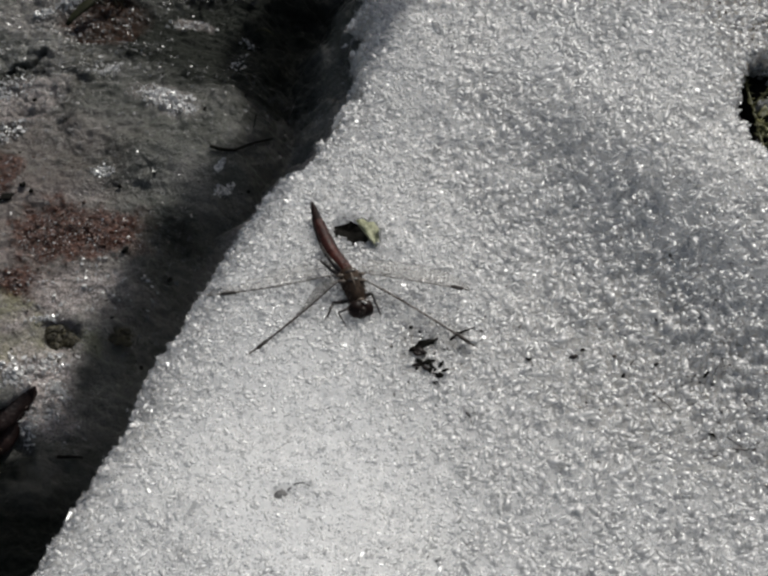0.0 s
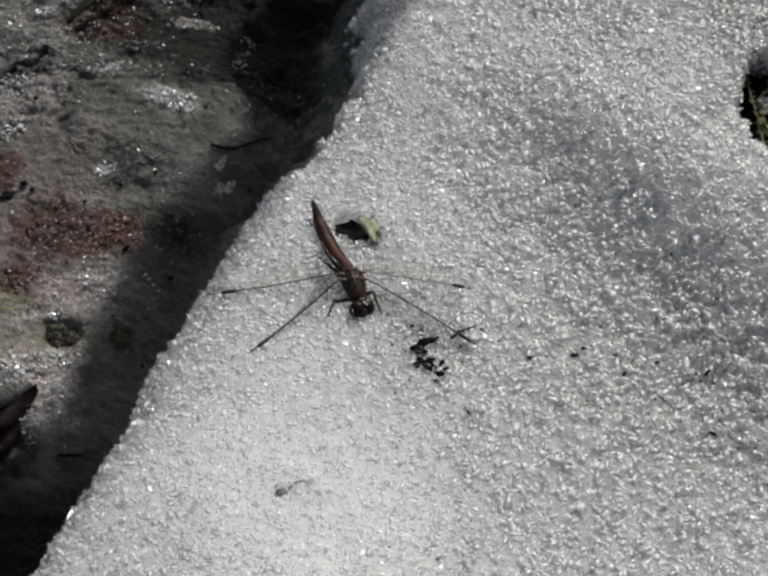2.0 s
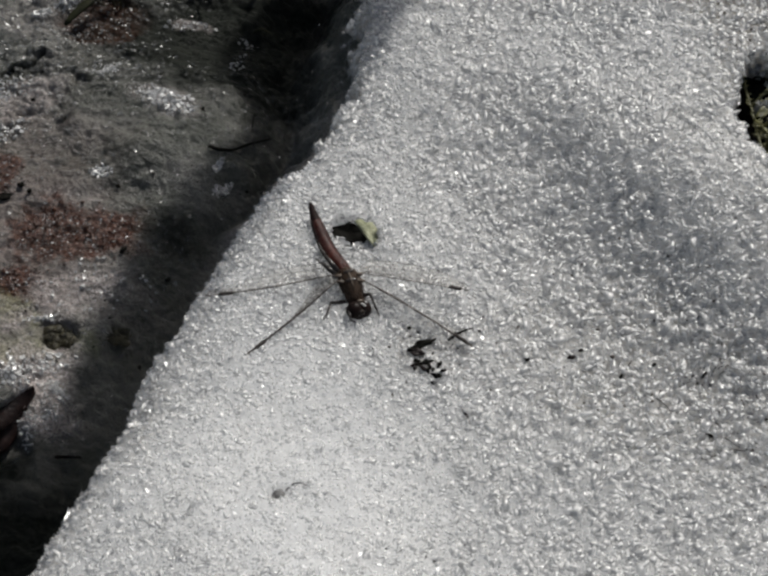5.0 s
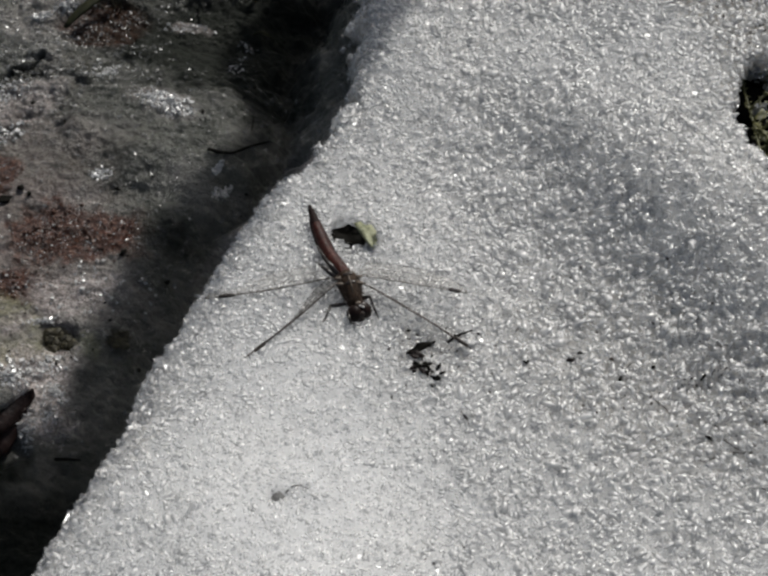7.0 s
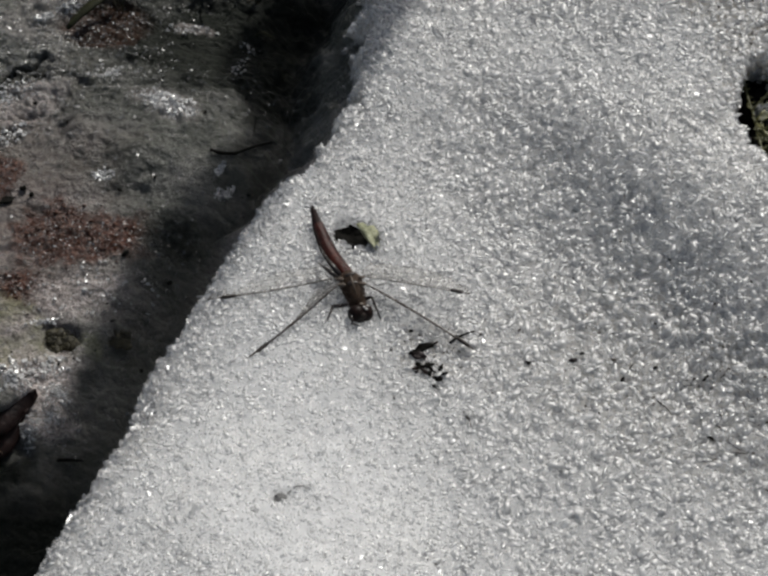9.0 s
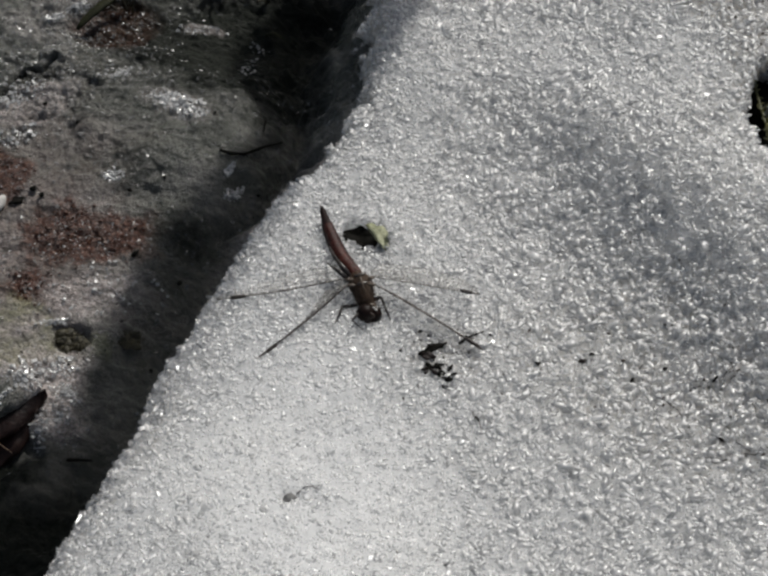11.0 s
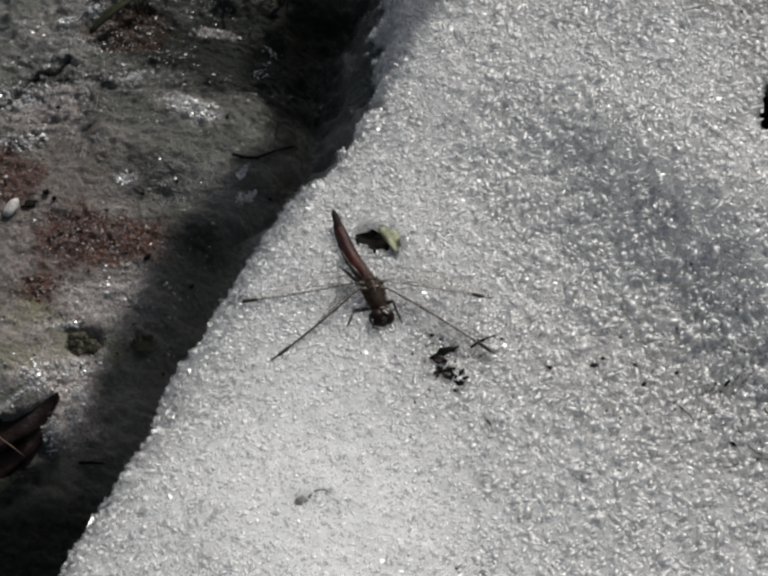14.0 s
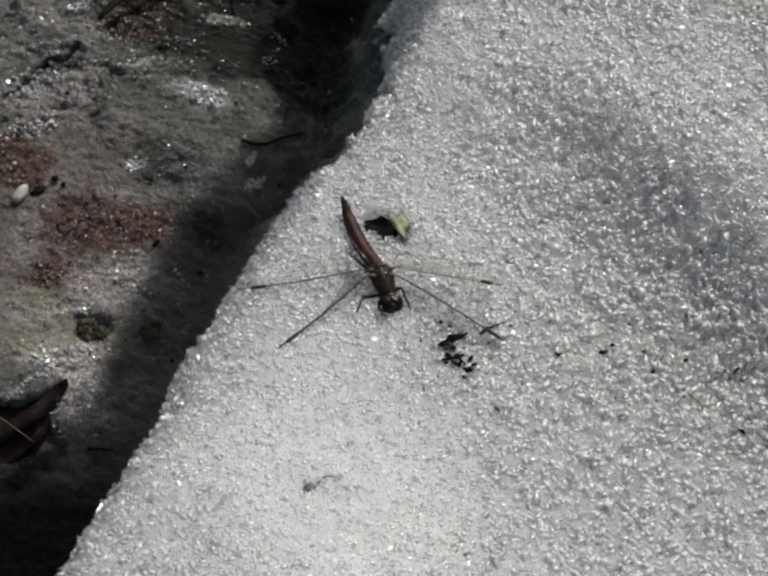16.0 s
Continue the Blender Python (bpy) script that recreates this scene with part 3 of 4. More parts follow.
def scatter_ice(n):
    x, y = rng.uniform(-112, 0, n), rng.uniform(-72, 116, n)
    dens = 0.2 + 0.3 * np.clip(2.2 * fbm(x, y, 12, 3, 40.0), 0, 1)
    dens = dens + 0.6 * blob(x, y, -98, 78, 20, 22, 20) + 0.9 * blob(x, y, -74, -22, 6, 8) + 0.4 * blob(x, y, -82, 94, 32, 22) - 0.5 * blob(x, y, -34, 98, 36, 16, 8) + 0.8 * blob(x, y, -39, 90, 2.5, 9, -20)
    dens = dens * (1 - smooth(-24, -40, y)) * (1 - 0.8 * blob(x, y, -24, 102, 34, 18, 8, 0.4, 9.0, 0.3, 1.3))
    ok = (edge_distance(x, y) < -2) & (rng.random(n) < dens)
    x, y = x[ok], y[ok]
    size = 0.12 + 0.24 * rng.random(len(x)) ** 2.5
    return x, y, ground_height(x, y) + size * rng.uniform(-0.3, 0.4, len(x)), size


ice_crystals = tagged(grains("ice_crystals", *scatter_ice(80000), ICE_GRAIN),
                      "dull grey ice grains on the thawing ground", "ice grains", kind="stuff")


WHITE_ICE = grain_material("white_ice_grains", (0.8, 0.8, 0.79), 0.24, 0.46, 0.16, 0.5)
CLUSTERS = ((-56, 68, 9, 4.0, -25, 620), (-41.2, 47, 2.2, 0.8, 60, 80), (-40, 41.4, 2.8, 1.1, 40, 110), (-70.3, 45.5, 2.6, 1.8, 0, 120),
            (-72, 80, 5, 3, 30, 120), (-99, 72, 9, 5, 25, 320), (-97, 58, 8, 2.5, 30, 160), (-76, -22, 4, 4, 0, 80), (-81, -11, 9, 3.5, 25, 320),
            (-53.5, 103.2, 6.5, 2.4, 5, 90), (-39, 89, 1.8, 6, -15, 46), (-37, 99, 3, 2, 0, 24), (-85, 104, 4, 1.6, 20, 120), (-91, 100, 3, 1.5, 20, 90), (-70, 12, 14, 8, 0, 120), (-80, -26, 2.2, 5, 0, 80),
            (-84, -16, 4, 2.0, -35, 90), (-75, -16, 3.5, 2.4, -35, 150), (-84.7, -11, 0.9, 4.8, 22, 150), (-90, -21.5, 8, 0.9, 35, 150), (-80.5, 3.4, 5.0, 0.9, 12, 70))


def scatter_clusters():
    xs, ys = [], []
    for cx, cy, rx, ry, turn, n in CLUSTERS:
        a, r = rng.uniform(0, 6.283, n), rng.random(n) ** 0.7 * (0.7 + 0.6 * rng.random(n))
        u, v = np.cos(a) * r * rx, np.sin(a) * r * ry
        c, s = math.cos(radians(turn)), math.sin(radians(turn))
        xs.append(cx + u * c - v * s)
        ys.append(cy + u * s + v * c)
    x, y = np.concatenate(xs), np.concatenate(ys)
    size = 0.14 + 0.34 * rng.random(len(x)) ** 2.0
    return x, y, ground_height(x, y) + size * rng.uniform(-0.1, 0.6, len(x)), size


white_ice = tagged(grains("white_ice_crystals", *scatter_clusters(), WHITE_ICE, tumble=0.7),
                   "clumps of white icy grains on the thawing ground", "ice grains", kind="stuff")

# ---- the dragonfly ----
BASE = Vector((-8.0, -4.0, 0.0))


def own(*p):
    """From the plan to the dragonfly's own space; the body crouches low over its feet."""
    low = 5.5 * float(smooth(1.0, 5.0, p[2]))
    return tuple(Vector((p[0], p[1] + 0.7 * low, p[2] - low)) - BASE)


def wing(name, root, tip, chord, broad, label, parent, cell=0.84, lead=0.2, twist=None):
    """Veined wing: root and tip of the leading edge, the way and length of the chord (at the tip too, if twisted), how broad it is at the base."""
    root, tip, chord = Vector(root), Vector(tip), Vector(chord)
    outer = Vector(twist) if twist else chord
    along = tip - root
    bow = along.cross(chord).normalized() * (along.length * 0.012)

    def width(t):
        w = (broad + (1 - broad) * smooth(0, 0.45, t)) * (1 - smooth(0.55, 1.35, t) * 0.6)
        return float(w * math.sqrt(max(1 - max((t - 0.72) / 0.28, 0) ** 2.2, 0.0)) * smooth(-0.06, 0.10, t))

    def spot(t, c):
        front = root + along * t + bow * math.sin(math.pi * t) + chord * (0.05 * (1 - math.sin(math.pi * min(t * 0.9, 1))))
        return front + chord.lerp(outer, float(smooth(0.15, 0.7, t))) * (c * width(t)) + bow * (0.35 * math.sin(c * 19))

    nt_, nc = 30, 8
    verts = [tuple(spot(i / nt_, j / nc)) for i in range(nt_ + 1) for j in range(nc + 1)]
    faces = [(i * (nc + 1) + j, i * (nc + 1) + j + 1, (i + 1) * (nc + 1) + j + 1, (i + 1) * (nc + 1) + j)
             for i in range(nt_) for j in range(nc)]
    body = part(name, (verts, faces), MEMBRANE if "hind" in label else SHADED_MEMBRANE, parent, label)
    lines = [loft([spot(i / 24, 0) for i in range(25)], [lead * (0.6 + 0.45 * math.sin(math.pi * min(1.0, 0.1 + 0.7 * i / 24))) for i in range(25)], 6)]
    for c, r in ((0.10, lead * 0.5), (0.22, 0.045), (0.42, 0.035), (0.62, 0.07 if "hind" in label else 0.04), (0.82, 0.03), (1.0, 0.075)):
        lines.append(loft([spot(i / 20, c) for i in range(21)], [r * (1 - 0.4 * i / 20) for i in range(21)], 4))
    rr = random.Random(len(name))
    for i in range(34):
        t = 0.06 + 0.9 * i / 33
        a = rr.choice((0.0, 0.1, 0.22, 0.42, 0.62))
        lines.append(loft([spot(t, a), spot(t + 0.01, a + 0.2)], [0.025, 0.025], 3))
    part("venation", joined(lines), VEIN, body, "fine dark brown wing veins")
    mark = [spot(cell + 0.115 * i / 6, 0.04) for i in range(7)]
    cells, q = loft(mark, [0.32, 0.44, 0.45, 0.45, 0.45, 0.44, 0.32], 8)
    part("pterostigma", (cells, q), STIGMA, body, "dark cell near the wing tip")
    return body


def leg(name, joints, parent, thick=0.34):
    """Coxa, knee, ankle and claw in the dragonfly's space; femur carries tibia and tarsus."""
    at = Vector(joints[0])
    a, b, c, d = [Vector(j) - at for j in joints]
    femur = part(name, loft([a, (a + b) / 2, b], [thick, thick * 1.05, thick * 0.7], 7), CHITIN, parent, "thin black leg", at=at)
    spines = [loft([b + (c - b) * f, b + (c - b) * f + Vector((0.35 * (-1) ** k, -0.3, -0.2))], [0.05, 0.015], 3)
              for k, f in enumerate((0.2, 0.35, 0.5, 0.65, 0.8))]
    part("tibia", joined([loft([b, (b + c) / 2, c], [thick * 0.7, thick * 0.55, thick * 0.45], 6)] + spines), CHITIN, femur)
    part("tarsus", loft([c, (c + d) / 2 + Vector((0, 0, 0.15)), d], [thick * 0.42, thick * 0.34, thick * 0.22], 5), CHITIN, femur)
    return femur


def dragonfly():
    root = new("dragonfly")
    root.location = (BASE + Vector((-0.55, -0.15, 0))) * MM
    tagged(root, "red-brown dragonfly with spread clear wings resting on snow", "dragonfly")
    # thorax
    path = [own(-8.3, -0.7, 7.0), own(-7.9, -1.8, 7.2), own(-7.3, -3.4, 7.3), own(-6.8, -5.2, 7.3), own(-6.3, -7.0, 7.1), own(-5.9, -8.7, 6.9), own(-5.7, -9.4, 6.7)]
    girth = [1.35, 2.1, 2.6, 2.5, 2.05, 1.75, 1.2]
    part("thorax", loft(path, girth, 18, 1.0), THORAX, root, "hairy brown thorax")
    rr = random.Random(3)
    hair = []
    for _ in range(620):
        i = 0.4 + rr.random() * 5
        k = int(i)
        p = Vector(path[k]).lerp(Vector(path[k + 1]), i - k)
        a = rr.uniform(-0.4, math.pi + 0.4)
        out = Vector((math.cos(a), 0.25 * rr.uniform(-1, 1), math.sin(a)))
        p = p + out * (girth[k] + (girth[k + 1] - girth[k]) * (i - k) - 0.1)
        hair.append(loft([p, p + out * rr.uniform(0.3, 0.9)], [0.04, 0.01], 3, caps=False))
    part("hair", joined(hair), HAIR, root, "short pale brown hair")
    for x, y in ((-6.9, -4.9), (-7.5, -2.6)):
        part("wing_hinge", oval(own(x, y, 9.72), (1.25, 0.5, 0.3), pose(0, 0, 0, 0, 0, 14)), CHITIN, root, "dark hinge plate between the wings")
    part("collar", oval(own(-5.9, -8.7, 6.9), (1.55, 0.75, 1.35), pose(0, 0, 0, 0, 0, 17)), CHITIN, root, "dark collar behind the head")
    ridge = [own(-8.0, -1.2, 9.0), own(-7.4, -3.2, 9.9), own(-6.8, -5.2, 9.85), own(-6.2, -7.4, 9.1)]
    part("back_ridge", loft(ridge, [0.1, 0.2, 0.22, 0.1], 6), PALE, root, "pale brown ridge along the thorax")
    for side_ in (-1, 1):
        stripe = [own(-7.6 + side_ * 1.75, -2.6, 8.95), own(-7.0 + side_ * 1.85, -4.6, 9.0), own(-6.4 + side_ * 1.5, -7.0, 8.55)]
        part("shoulder_stripe", loft(stripe, [0.16, 0.28, 0.14], 6, 0.6), PALE, root, "pale brown shoulder stripe")
    for x, y, z in ((-9.3, -5.0, 9.1), (-4.7, -4.8, 9.2), (-9.7, -3.5, 9.1), (-5.1, -3.0, 9.2)):
        part("wing_base", oval(own(x, y, z), (0.95, 0.42, 0.36)), PALE, root, "pale brown wing root")
    # abdomen, ten rings from the waist to the tail
    line = [own(-8.1, -1.1, 7.2), own(-9.4, 1.1, 6.95), own(-10.6, 2.9, 6.7), own(-11.7, 4.7, 6.6), own(-12.7, 6.9, 6.5), own(-13.6, 9.2, 6.5),
            own(-14.5, 11.6, 6.8), own(-15.2, 13.5, 7.1), own(-15.7, 15.0, 7.5), own(-16.1, 16.2, 7.9), own(-16.4, 17.2, 8.3)]
    wide = [1.5, 1.56, 1.54, 1.45, 1.4, 1.33, 1.22, 1.08, 0.92, 0.76, 0.5]
    for i in range(10):
        a, b = Vector(line[i]), Vector(line[i + 1])
        shape = loft([a - (b - a) * 0.04, a.lerp(b, 0.15), a.lerp(b, 0.6), a.lerp(b, 0.93), b],
                     [wide[i], wide[i], (wide[i] + wide[i + 1]) / 2, wide[i + 1], wide[i + 1] * 0.99], 14, 0.85, i == 9)
        ring = part("abdomen_ring", shape, ABDOMEN if i < 7 else ABDOMEN_TIP, root, "red abdomen ring" if i < 7 else "dark abdomen ring")
        seam = [(a.lerp(b, 0.9), 0.985), (a.lerp(b, 0.93), 1.015), (a.lerp(b, 0.98), 1.015), (a.lerp(b, 1.01), 0.985)]
        part("seam", loft([p for p, _ in seam], [wide[i + 1] * k for _, k in seam], 14, 0.85), ABDOMEN_SEAM if i < 7 else ABDOMEN_TIP, ring, "darker rear edge of the ring")
    # Dark flank stripes paint in shade; the left one sits higher.
    for side_ in (-1, 1):
        flank = [Vector(p) + Vector((side_ * w * 0.84, side_ * w * 0.4, -0.25 - 0.2 * side_)) for p, w in zip(line[1:9], wide[1:9])]
        part("shade_stripe", loft(flank, [0.25, 0.5, 0.55, 0.55, 0.52, 0.46, 0.38, 0.14], 8, 1.2), ABDOMEN_TIP, root, "dark stripe painting shade along the abdomen")
    for dx in (-0.2, 0.2):
        tip = Vector(line[-1]) + Vector((dx, 0, 0))
        part("tail_appendage", loft([tip, tip + Vector((-0.15, 0.4, 0.2)), tip + Vector((-0.2, 0.7, 0.3))], [0.24, 0.2, 0.08], 6), CHITIN, root)
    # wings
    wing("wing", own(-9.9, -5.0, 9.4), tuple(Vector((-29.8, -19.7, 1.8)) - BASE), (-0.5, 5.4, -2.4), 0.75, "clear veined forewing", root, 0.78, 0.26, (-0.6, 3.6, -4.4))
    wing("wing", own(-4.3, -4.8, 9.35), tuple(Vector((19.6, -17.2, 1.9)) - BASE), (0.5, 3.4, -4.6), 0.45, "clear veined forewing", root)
    wing("wing", own(-10.6, -3.6, 9.4), own(-39.3, -8.3, 8.0), (0.6, 6.4, -2.2), 0.85, "clear veined hindwing", root, 0.775, 0.14)
    wing("wing", own(-4.8, -3.0, 9.4), own(19.2, -6.9, 8.0), (-0.4, 6.2, -2.4), 0.85, "clear veined hindwing", root, 0.82, 0.13)
    # legs
    fore = leg("leg", [tuple(Vector(p) - BASE) for p in ((-7.4, -7.5, 2.6), (-10.0, -9.3, 3.3), (-8.6, -11.2, 1.6), (-8.2, -11.9, 1.0))], root, 0.3)
    fore_other = leg("leg", [own(-4.9, -8.4, 5.9), own(-4.0, -9.5, 6.3), own(-4.4, -11.1, 5.4), own(-4.8, -12.0, 5.0)], root, 0.28)
    leg("leg", [own(-7.8, -8.0, 5.6), own(-11.3, -9.3, 7.0), own(-12.5, -9.6, 2.0), own(-13.7, -10.2, 0.6)], root, 0.48)
    leg("leg", [own(-4.8, -6.6, 5.8), own(-2.7, -7.0, 7.2), own(-1.0, -8.0, 1.6), own(-0.6, -8.6, 0.5)], root, 0.46)
    leg("leg", [tuple(Vector((-9.8, 1.7, 3.4)) - BASE), tuple(Vector((-12.8, 5.4, 4.4)) - BASE), tuple(Vector((-14.0, 8.8, 3.0)) - BASE), tuple(Vector((-14.6, 11.0, 1.6)) - BASE)], root, 0.6)
    leg("leg", [tuple(Vector((-10.2, 1.0, 3.2)) - BASE), tuple(Vector((-12.9, 2.9, 4.2)) - BASE), tuple(Vector((-14.3, 5.2, 2.7)) - BASE), tuple(Vector((-15.1, 6.6, 1.5)) - BASE)], root, 0.54)
    leg("leg", [own(-5.6, -4.2, 5.4), own(-6.6, -0.6, 3.4), own(-7.6, 2.0, 1.4), own(-8.2, 3.4, 0.3)], root, 0.3)
    # head, turning on the neck
    head = part("head", oval((0, -1.4, -0.2), (2.2, 1.75, 1.8)), FACE, root, "dark brown head", at=own(-5.6, -9.7, 6.9))
    for sx_ in (-1, 1):
        part("eye", oval((sx_ * 1.12, -1.5, 0.05), (1.8, 1.9, 2.0), pose(0, 0, 0, 0, sx_ * -14, sx_ * 10), 14, 18), EYES, head, "dark compound eye")
        part("antenna", loft([(sx_ * 0.4, -2.6, 1.2), (sx_ * 0.7, -3.4, 1.5)], [0.06, 0.02], 4), CHITIN, head)
    part("occiput", oval((0.2, -0.35, 1.6), (0.8, 0.5, 0.45)), PALE, head, "pale triangle between the eyes")
    # Pale spots painted as glints on the head.
    for x, y in ((0.65, -1.95), (1.2, -1.1), (0.25, -1.4)):
        part("head_glint", oval((x, y, 1.95), (0.4, 0.3, 0.22), None, 6, 8), STONE, head, "small pale spot painting a glint")
    part("forehead", oval((0, -2.7, 0.6), (1.0, 0.65, 0.8)), FACE, head)
    part("lip", oval((0, -2.6, -0.9), (1.3, 0.8, 0.9)), FACE, head)
    return root, head, fore, fore_other


insect, insect_head, insect_foreleg, insect_other_foreleg = dragonfly()

# ---- litter lying on and in the snow ----


def chip(seed, length, width, thick, mat, name, label, category, at, turn, tilt=0.0, group=""):
    """A torn, slightly curled flake with thickness and a ragged rim."""
    r = random.Random(seed)
    n = 11
    rim = []
    for k in range(n):
        a = 2 * math.pi * k / n
        f = 0.48 + 0.72 * r.random()
        rim.append((math.cos(a) * length / 2 * f, math.sin(a) * width / 2 * f))
    verts, faces = [], []
    for lift in (thick / 2, -thick / 2):
        for scale_ in (1.0, 0.55):
            for x, y in rim:
                curl = 0.5 * (abs(y) / max(width, 0.1)) ** 2 * width + 0.16 * width * r.uniform(-1, 1)
                verts.append((x * scale_, y * scale_, curl * scale_ + lift * (0.5 if scale_ == 1 else 1)))
        verts.append((0, 0, lift))
    m = 2 * n + 1
    for k in range(n):
        j = (k + 1) % n
        faces += [(k, j, n + j), (k, n + j, n + k), (n + k, n + j, 2 * n), (m + j, m + k, m + n + j), (m + n + j, m + k, m + n + k),
                  (m + n + j, m + n + k, m + 2 * n), (j, k, m + k), (j, m + k, m + j)]
    ob = mesh_object(name, verts, faces, mat)
    ob.matrix_basis = pose(at[0] * MM, at[1] * MM, at[2] * MM, tilt, 0, turn)
    return tagged(ob, label, category, group)


def on_snow(x, y, lift=0.0):
    return x, y, float(snow_height(np.array([x]), np.array([y]))[0]) + lift


def on_ground(x, y, lift=0.0):
    return x, y, float(ground_height(np.array([x]), np.array([y]))[0]) + lift


def twig(name, path, thick, mat, label, category="twig", knots=0, parent=None):
    pts = [Vector(p) for p in path]
    fine_path = []
    for i in range(len(pts) - 1):
        fine_path += [pts[i].lerp(pts[i + 1], k / 4) for k in range(4)]
    fine_path.append(pts[-1])
    r = random.Random(int(pts[0].x * 10) + 400)
    radii = [thick * (1 - 0.45 * i / len(fine_path)) * r.uniform(0.85, 1.15) for i in range(len(fine_path))]
    verts, faces = loft(fine_path, radii, 7)
    return tagged(part(name, (verts, faces), mat, parent), label, category)


# Added black scrap paints the shade inside the hole.
chip(1, 11.5, 8.0, 0.5, BLACK_LEAF, "dead_leaf", "black scrap that paints the shade in a snow hole", "leaf", (-7.2, 15.4, -2.6), -38, 6)
LEAF_RIM = [(-7.0, 17.3), (-5.4, 17.9), (-4.3, 17.0), (-2.9, 17.3), (-1.7, 15.6), (-1.9, 14.2), (-1.3, 12.8), (-2.3, 10.4), (-3.9, 12.6), (-5.6, 15.2)]


def torn_leaf(rim, low, high, mat, label):
    """A thin torn leaf with thickness, dented between its rim and its middle."""
    r = random.Random(5)
    n = len(rim)
    mx_, my_ = sum(p[0] for p in rim) / n, sum(p[1] for p in rim) / n
    verts, faces = [], []
    for lift in (0.18, -0.18):
        for f in (1.0, 0.5):
            for x, y in rim:
                up = low + (high - low) * (x - rim[0][0]) / 7.0 + r.uniform(-0.35, 0.35)
                verts.append((mx_ + (x - mx_) * f, my_ + (y - my_) * f, up + lift))
        verts.append((mx_, my_, (low + high) / 2 + lift))
    m = 2 * n + 1
    for k in range(n):
        j = (k + 1) % n
        faces += [(k, n + k, j), (j, n + k, n + j), (n + k, 2 * n, n + j), (m + k, m + j, m + n + k), (m + j, m + n + j, m + n + k),
                  (m + n + k, m + n + j, m + 2 * n), (j, m + j, k), (k, m + j, m + k)]
    return tagged(mesh_object("leaf", verts, faces, mat), label, "leaf")


torn_leaf(LEAF_RIM, 1.3, 0.1, GREEN_LEAF, "yellow-green leaf scrap at the rim of a hole in snow")
rim_a = rng.uniform(3.3, 5.6, 90)
rim_x, rim_y = -6.4 + 4.6 * np.cos(rim_a) + rng.normal(0, 0.6, 90), 13.9 + 3.0 * np.sin(rim_a) + rng.normal(0, 0.6, 90)
tagged(grains("snow_lumps", rim_x, rim_y, np.full(90, -0.6) + rng.uniform(-0.6, 0.5, 90), 0.3 + 0.4 * rng.random(90), WHITE_ICE, tumble=1.0),
       "loose ice grains at the rim of a hole in the snow", "snow grains", kind="stuff")
SCRAPS = ((7.8, -16.4, 6.4, 1.9, 22, 20), (7.0, -18.3, 4.2, 2.4, -30, 10), (10.0, -15.0, 2.8, 1.2, 40, 30), (8.2, -21.2, 4.4, 1.2, 15, 0),
          (9.6, -21.6, 2.0, 0.8, -60, 0), (6.2, -21.7, 1.6, 0.7, 30, 0), (11.8, -21.2, 1.9, 1.1, 60, 0), (11.0, -24.0, 2.4, 0.8, -10, 0),
          (10.4, -22.9, 1.3, 0.7, 80, 0), (12.9, -22.6, 1.2, 0.5, 20, 0), (5.3, -11.5, 1.1, 0.8, 10, 0), (7.3, -12.6, 0.9, 0.8, 50, 0), (6.9, -20.5, 1.8, 1.0, 20, 0), (8.3, -22.5, 2.2, 0.9, -40, 0), (9.5, -23.1, 1.6, 1.0, 70, 0), (11.5, -24.3, 1.9, 1.0, 10, 0), (10.5, -26.1, 1.6, 0.6, -20, 0), (6.6, -22.4, 1.2, 0.8, 50, 0), (8.9, -20.4, 1.4, 0.8, 0, 0), (12.4, -22.9, 1.2, 0.8, 30, 0), (30.9, -19.5, 1.6, 1.0, 10, 0), (40.8, -18.3, 2.2, 1.2, 20, 0), (51.2, -23.4, 1.8, 1.0, 60, 0), (68.9, -24.0, 2.6, 0.9, 50, 0), (68.4, -38.0, 2.4, 0.8, -30, 0), (17.2, -34.0, 2.0, 0.5, -50, 0), (42.7, -17.4, 1.2, 0.8, 0, 0), (58.4, -21.0, 1.4, 0.9, 30, 0))
for i, (x, y, a, b, turn, tilt) in enumerate(SCRAPS):
    chip(20 + i, a, b, 0.8, BLACK_LEAF if i % 4 != 1 else DEAD_LEAF, "bark_fragment", "dark wet bark scrap lying on melting snow", "bark",
         on_snow(x, y, 0.45), turn, tilt, "bark scraps on the snow")
twig("twig", [on_snow(13.9, -14.6, 0.5), on_snow(15.6, -13.2, 0.7), on_snow(17.0, -12.5, 0.8), on_snow(19.4, -11.2, 0.6)], 0.34, BLACK_LEAF, "short black twig on snow under a wing tip")
twig("twig", [on_snow(15.4, -12.4, 0.4), on_snow(16.6, -14.2, 0.5), on_snow(18.2, -15.6, 0.4)], 0.26, BLACK_LEAF, "short black twig on snow under a wing tip")
